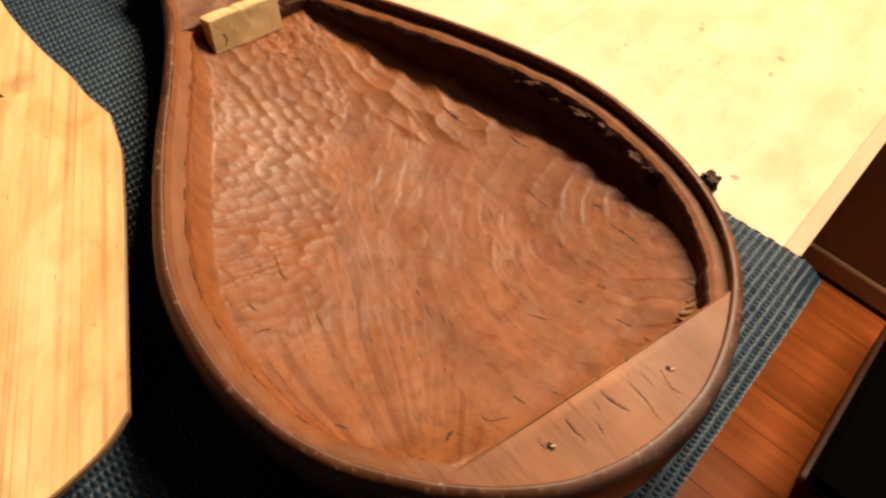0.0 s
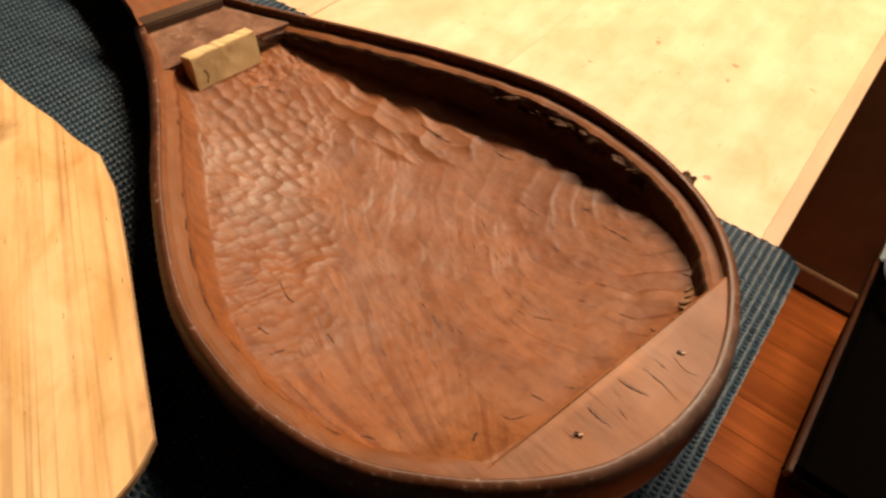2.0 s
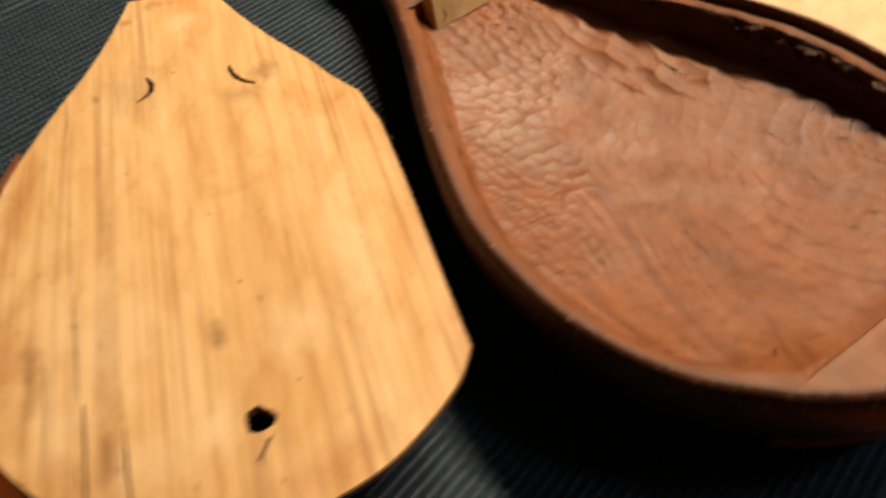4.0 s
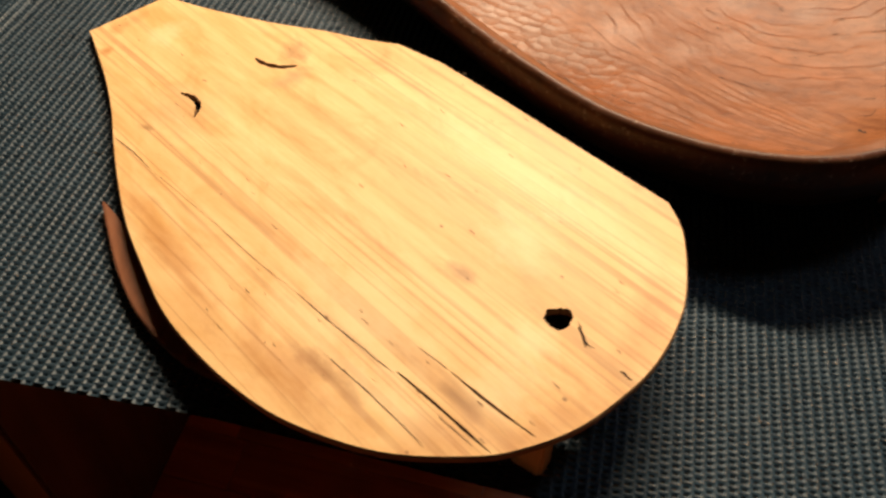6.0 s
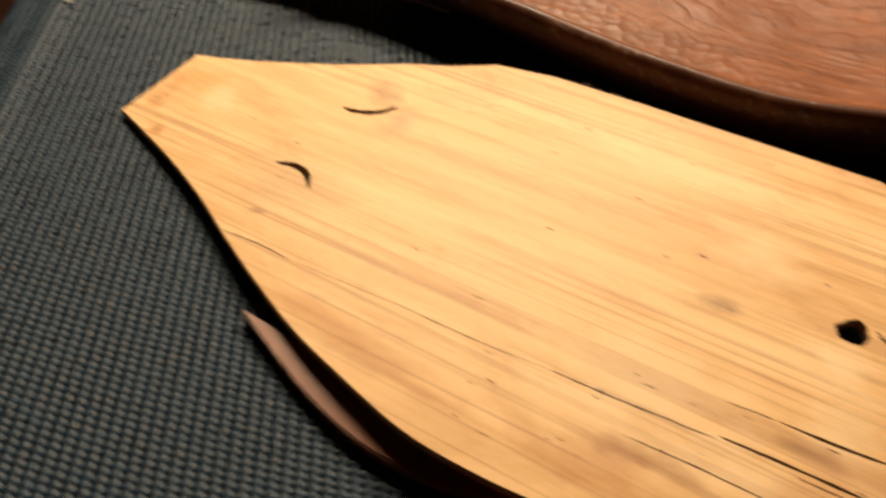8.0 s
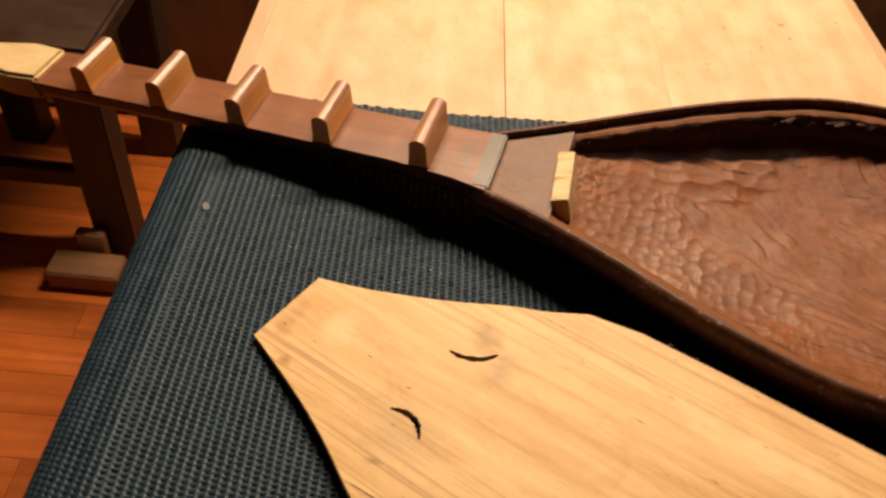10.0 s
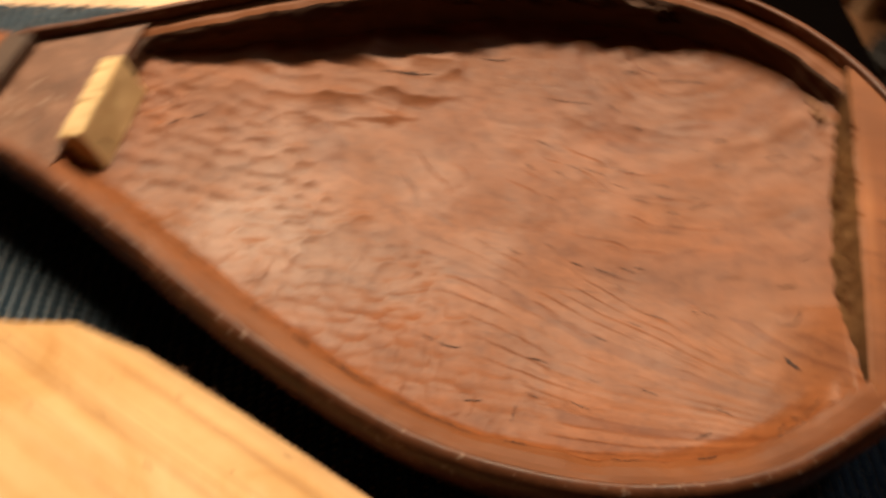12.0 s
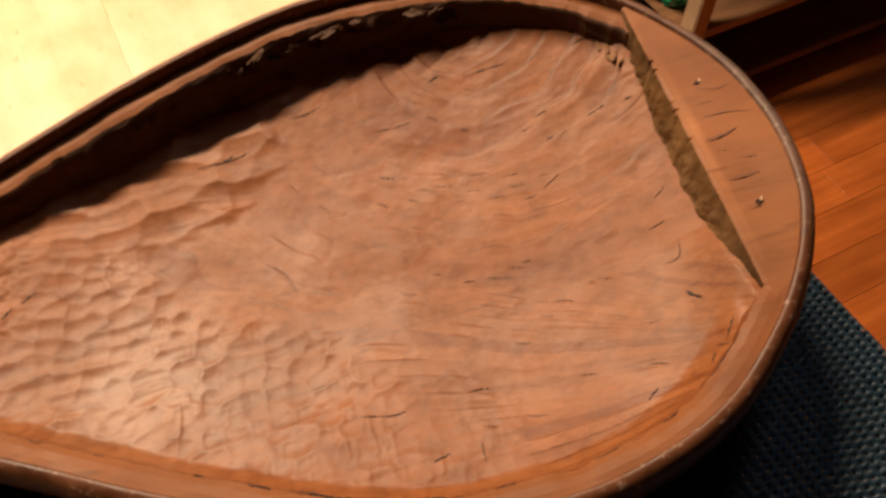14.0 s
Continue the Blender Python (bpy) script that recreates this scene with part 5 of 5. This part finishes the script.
def case_body():
    """A case with a wide top that draws in towards the floor."""
    bm = box_bm(0.152, 0.715, -0.465, -0.126, FLOOR_Z, -0.405, 0, 1)
    for v in bm.verts:
        if v.co.z < -0.6:
            v.co.x += 0.215 if v.co.x < 0.4 else -0.02
            v.co.y += -0.055 if v.co.y > -0.3 else 0.02
    bmesh.ops.bevel(bm, geom=bm.edges[:], offset=0.016, segments=3, affect="EDGES")
    return bm


part("body", case_body(), M_CASE, case)
part("edge_strip", box_bm(0.152, 0.713, -0.130, -0.1245, -0.420, -0.401, 0.002), M_BACK, case, "brown wooden edge strip")
part("latch_plate", box_bm(0.585, 0.665, -0.152, -0.126, -0.400, -0.394, 0.002), M_STEEL, case, "grey metal latch plate")


def bent_rod(points, radius, sides=10):
    line = spline([p[:2] for p in points], 8, False)
    line = np.c_[line, spline([(p[2], 0) for p in points], 8, False)[:, 0]]
    v, f = [], []
    t = np.gradient(line, axis=0)
    for p, d in zip(line, t):
        d = Vector(d).normalized()
        side = d.cross(Vector((0.3, 0.2, 1))).normalized()
        up = side.cross(d)
        for k in range(sides):
            a = 2 * math.pi * k / sides
            v.append(tuple(Vector(p) + side * radius * math.cos(a) + up * radius * math.sin(a)))
    for k in range(len(line) - 1):
        f += [(k * sides + i, k * sides + (i + 1) % sides, (k + 1) * sides + (i + 1) % sides, (k + 1) * sides + i) for i in range(sides)]
    f += [tuple(range(sides))[::-1], tuple(range((len(line) - 1) * sides, len(line) * sides))]
    return v, f


part("handle", bent_rod([(0.585, -0.150, -0.405), (0.575, -0.140, -0.37), (0.545, -0.130, -0.352), (0.505, -0.135, -0.350), (0.480, -0.160, -0.350), (0.490, -0.205, -0.352), (0.53, -0.225, -0.37), (0.545, -0.225, -0.405)], 0.0075), M_STEEL, case, "grey bent metal handle", smooth=True)

# low shelf unit on the floor beside the case
shelf = thing("shelf_unit", "low wooden shelf with pale front posts holding clutter", "shelf")
for y in (-0.585, -1.32):
    part("post", box_bm(0.318, 0.350, y, y + 0.032, FLOOR_Z, -0.12, 0.002), M_TRIM, shelf, "pale wooden post")
    part("post", box_bm(0.70, 0.733, y, y + 0.032, FLOOR_Z, -0.12, 0.002), M_TRIM, shelf, "pale wooden post")
part("shelf_board", box_bm(0.322, 0.735, -1.34, -0.475, -0.520, -0.500, 0.002), M_BASE, shelf)
# unseen board over the shelf, added to throw shadow on the floor
part("floor_shading_board", box_bm(0.318, 0.735, -1.34, -0.475, -0.120, -0.100, 0.002), M_BASE, shelf)
part("shelf_board", box_bm(0.322, 0.735, -1.34, -0.475, FLOOR_Z + 0.03, FLOOR_Z + 0.05, 0.002), M_BASE, shelf)
# this higher board is unseen too and only lengthens the floor shadow
part("shelf_board", box_bm(0.450, 0.735, -1.34, -0.475, -0.330, -0.310, 0.002), M_BASE, shelf)
part("back_panel", box_bm(0.736, 0.744, -1.34, -0.475, FLOOR_Z, -0.12, 0.001), M_WALL, shelf)


tagged(part("green_wrapper", crumpled(0.055, 0.05, 0.035, 3.0), M_GREEN, at=pose(0.420, -0.600, -0.477)), "crumpled glossy green plastic wrapper on the shelf", "wrapper")
tagged(part("crumpled_cloth", crumpled(0.05, 0.045, 0.04, 9.0), M_DARK, at=pose(0.56, -0.56, -0.474)), "dark crumpled cloth lying on the shelf", "cloth")
tagged(part("crumpled_cloth", crumpled(0.06, 0.05, 0.035, 5.0), M_DARK, at=pose(0.52, -0.72, -0.478)), "dark crumpled cloth lying on the shelf", "cloth")
tagged(part("white_rod", bent_rod([(0.348, -0.768, -0.497), (0.370, -0.758, -0.497), (0.392, -0.750, -0.497)], 0.003), plain("white_plastic", (0.7, 0.68, 0.62), 0.4), smooth=True), "thin white plastic rod lying on the shelf", "rod")

# wooden stool by the far side of the table
stool = thing("wooden_stool", "dark brown wooden stool with square legs", "stool")
for lx, ly in ((0.37, 1.055), (0.345, 1.335), (0.66, 1.06), (0.66, 1.34)):
    part("leg", box_bm(lx, lx + 0.06, ly, ly + 0.072, FLOOR_Z, -0.26, 0.004), M_STOOL, stool)
part("seat", box_bm(0.33, 0.735, 1.03, 1.43, -0.26, -0.225, 0.006), M_STOOL, stool)
part("stretcher", box_bm(0.395, 0.42, 1.127, 1.335, -0.56, -0.52, 0.003), M_STOOL, stool)
tagged(part("wooden_block", box_bm(0.275, 0.335, 1.06, 1.185, FLOOR_Z, FLOOR_Z + 0.042, 0.003), M_BASE), "brown wooden block lying on the floor", "wooden block")
tagged(part("wooden_block", box_bm(0.345, 0.366, 1.10, 1.15, FLOOR_Z, FLOOR_Z + 0.075, 0.003), M_TRIM), "pale wooden block standing on the floor", "wooden block")

# a crumb of cork behind the rim
tagged(part("cork_lump", crumpled(0.008, 0.007, 0.011, 2.0), M_BARK, at=pose(0.004, 0.112, 0.006)), "crumbly brown cork lump on the table by the lute", "cork")

# ---- floor strips ----
rng = random.Random(7)
STRIP = 0.076
x = -2.26
strip_meshes = {}
rest_v, rest_f = [], []
while x < WALL_X - 0.015:
    y = -2.2 + rng.random() * 0.4 - 0.4
    while y < 2.4:
        length = rng.choice((0.36, 0.45, 0.60))
        y0, y1 = max(y, -2.199), min(y + length, 2.399)
        if y1 - y0 > 0.05 and -0.9 < x < WALL_X and -1.7 < y1 and y0 < 2.0:
            key = round(y1 - y0, 3)
            if key not in strip_meshes:
                ob = part("floor_strip", box_bm(0.0004, STRIP - 0.0004, 0.0004, key - 0.0004, -0.012, 0.0, 0.0003, 1), M_FLOOR, floor, at=pose(x, y0, FLOOR_Z))
                strip_meshes[key] = ob.data
            else:
                ob = new("floor_strip", strip_meshes[key])
                ob.parent = floor
                ob.matrix_basis = pose(x, y0, FLOOR_Z)
        elif y1 - y0 > 0.05:
            first = len(rest_v)
            rest_v += [(a, b, c) for c in (FLOOR_Z - 0.012, FLOOR_Z) for a, b in ((x + 0.0004, y0 + 0.0004), (x + STRIP - 0.0004, y0 + 0.0004), (x + STRIP - 0.0004, y1 - 0.0004), (x + 0.0004, y1 - 0.0004))]
            rest_f += [tuple(first + k for k in quad) for quad in ((4, 5, 6, 7), (0, 1, 5, 4), (1, 2, 6, 5), (2, 3, 7, 6), (3, 0, 4, 7))]
        y += length
    x += STRIP
tagged(part("far_floor_strip", (rest_v, rest_f), M_FLOOR, floor), kind="stuff")
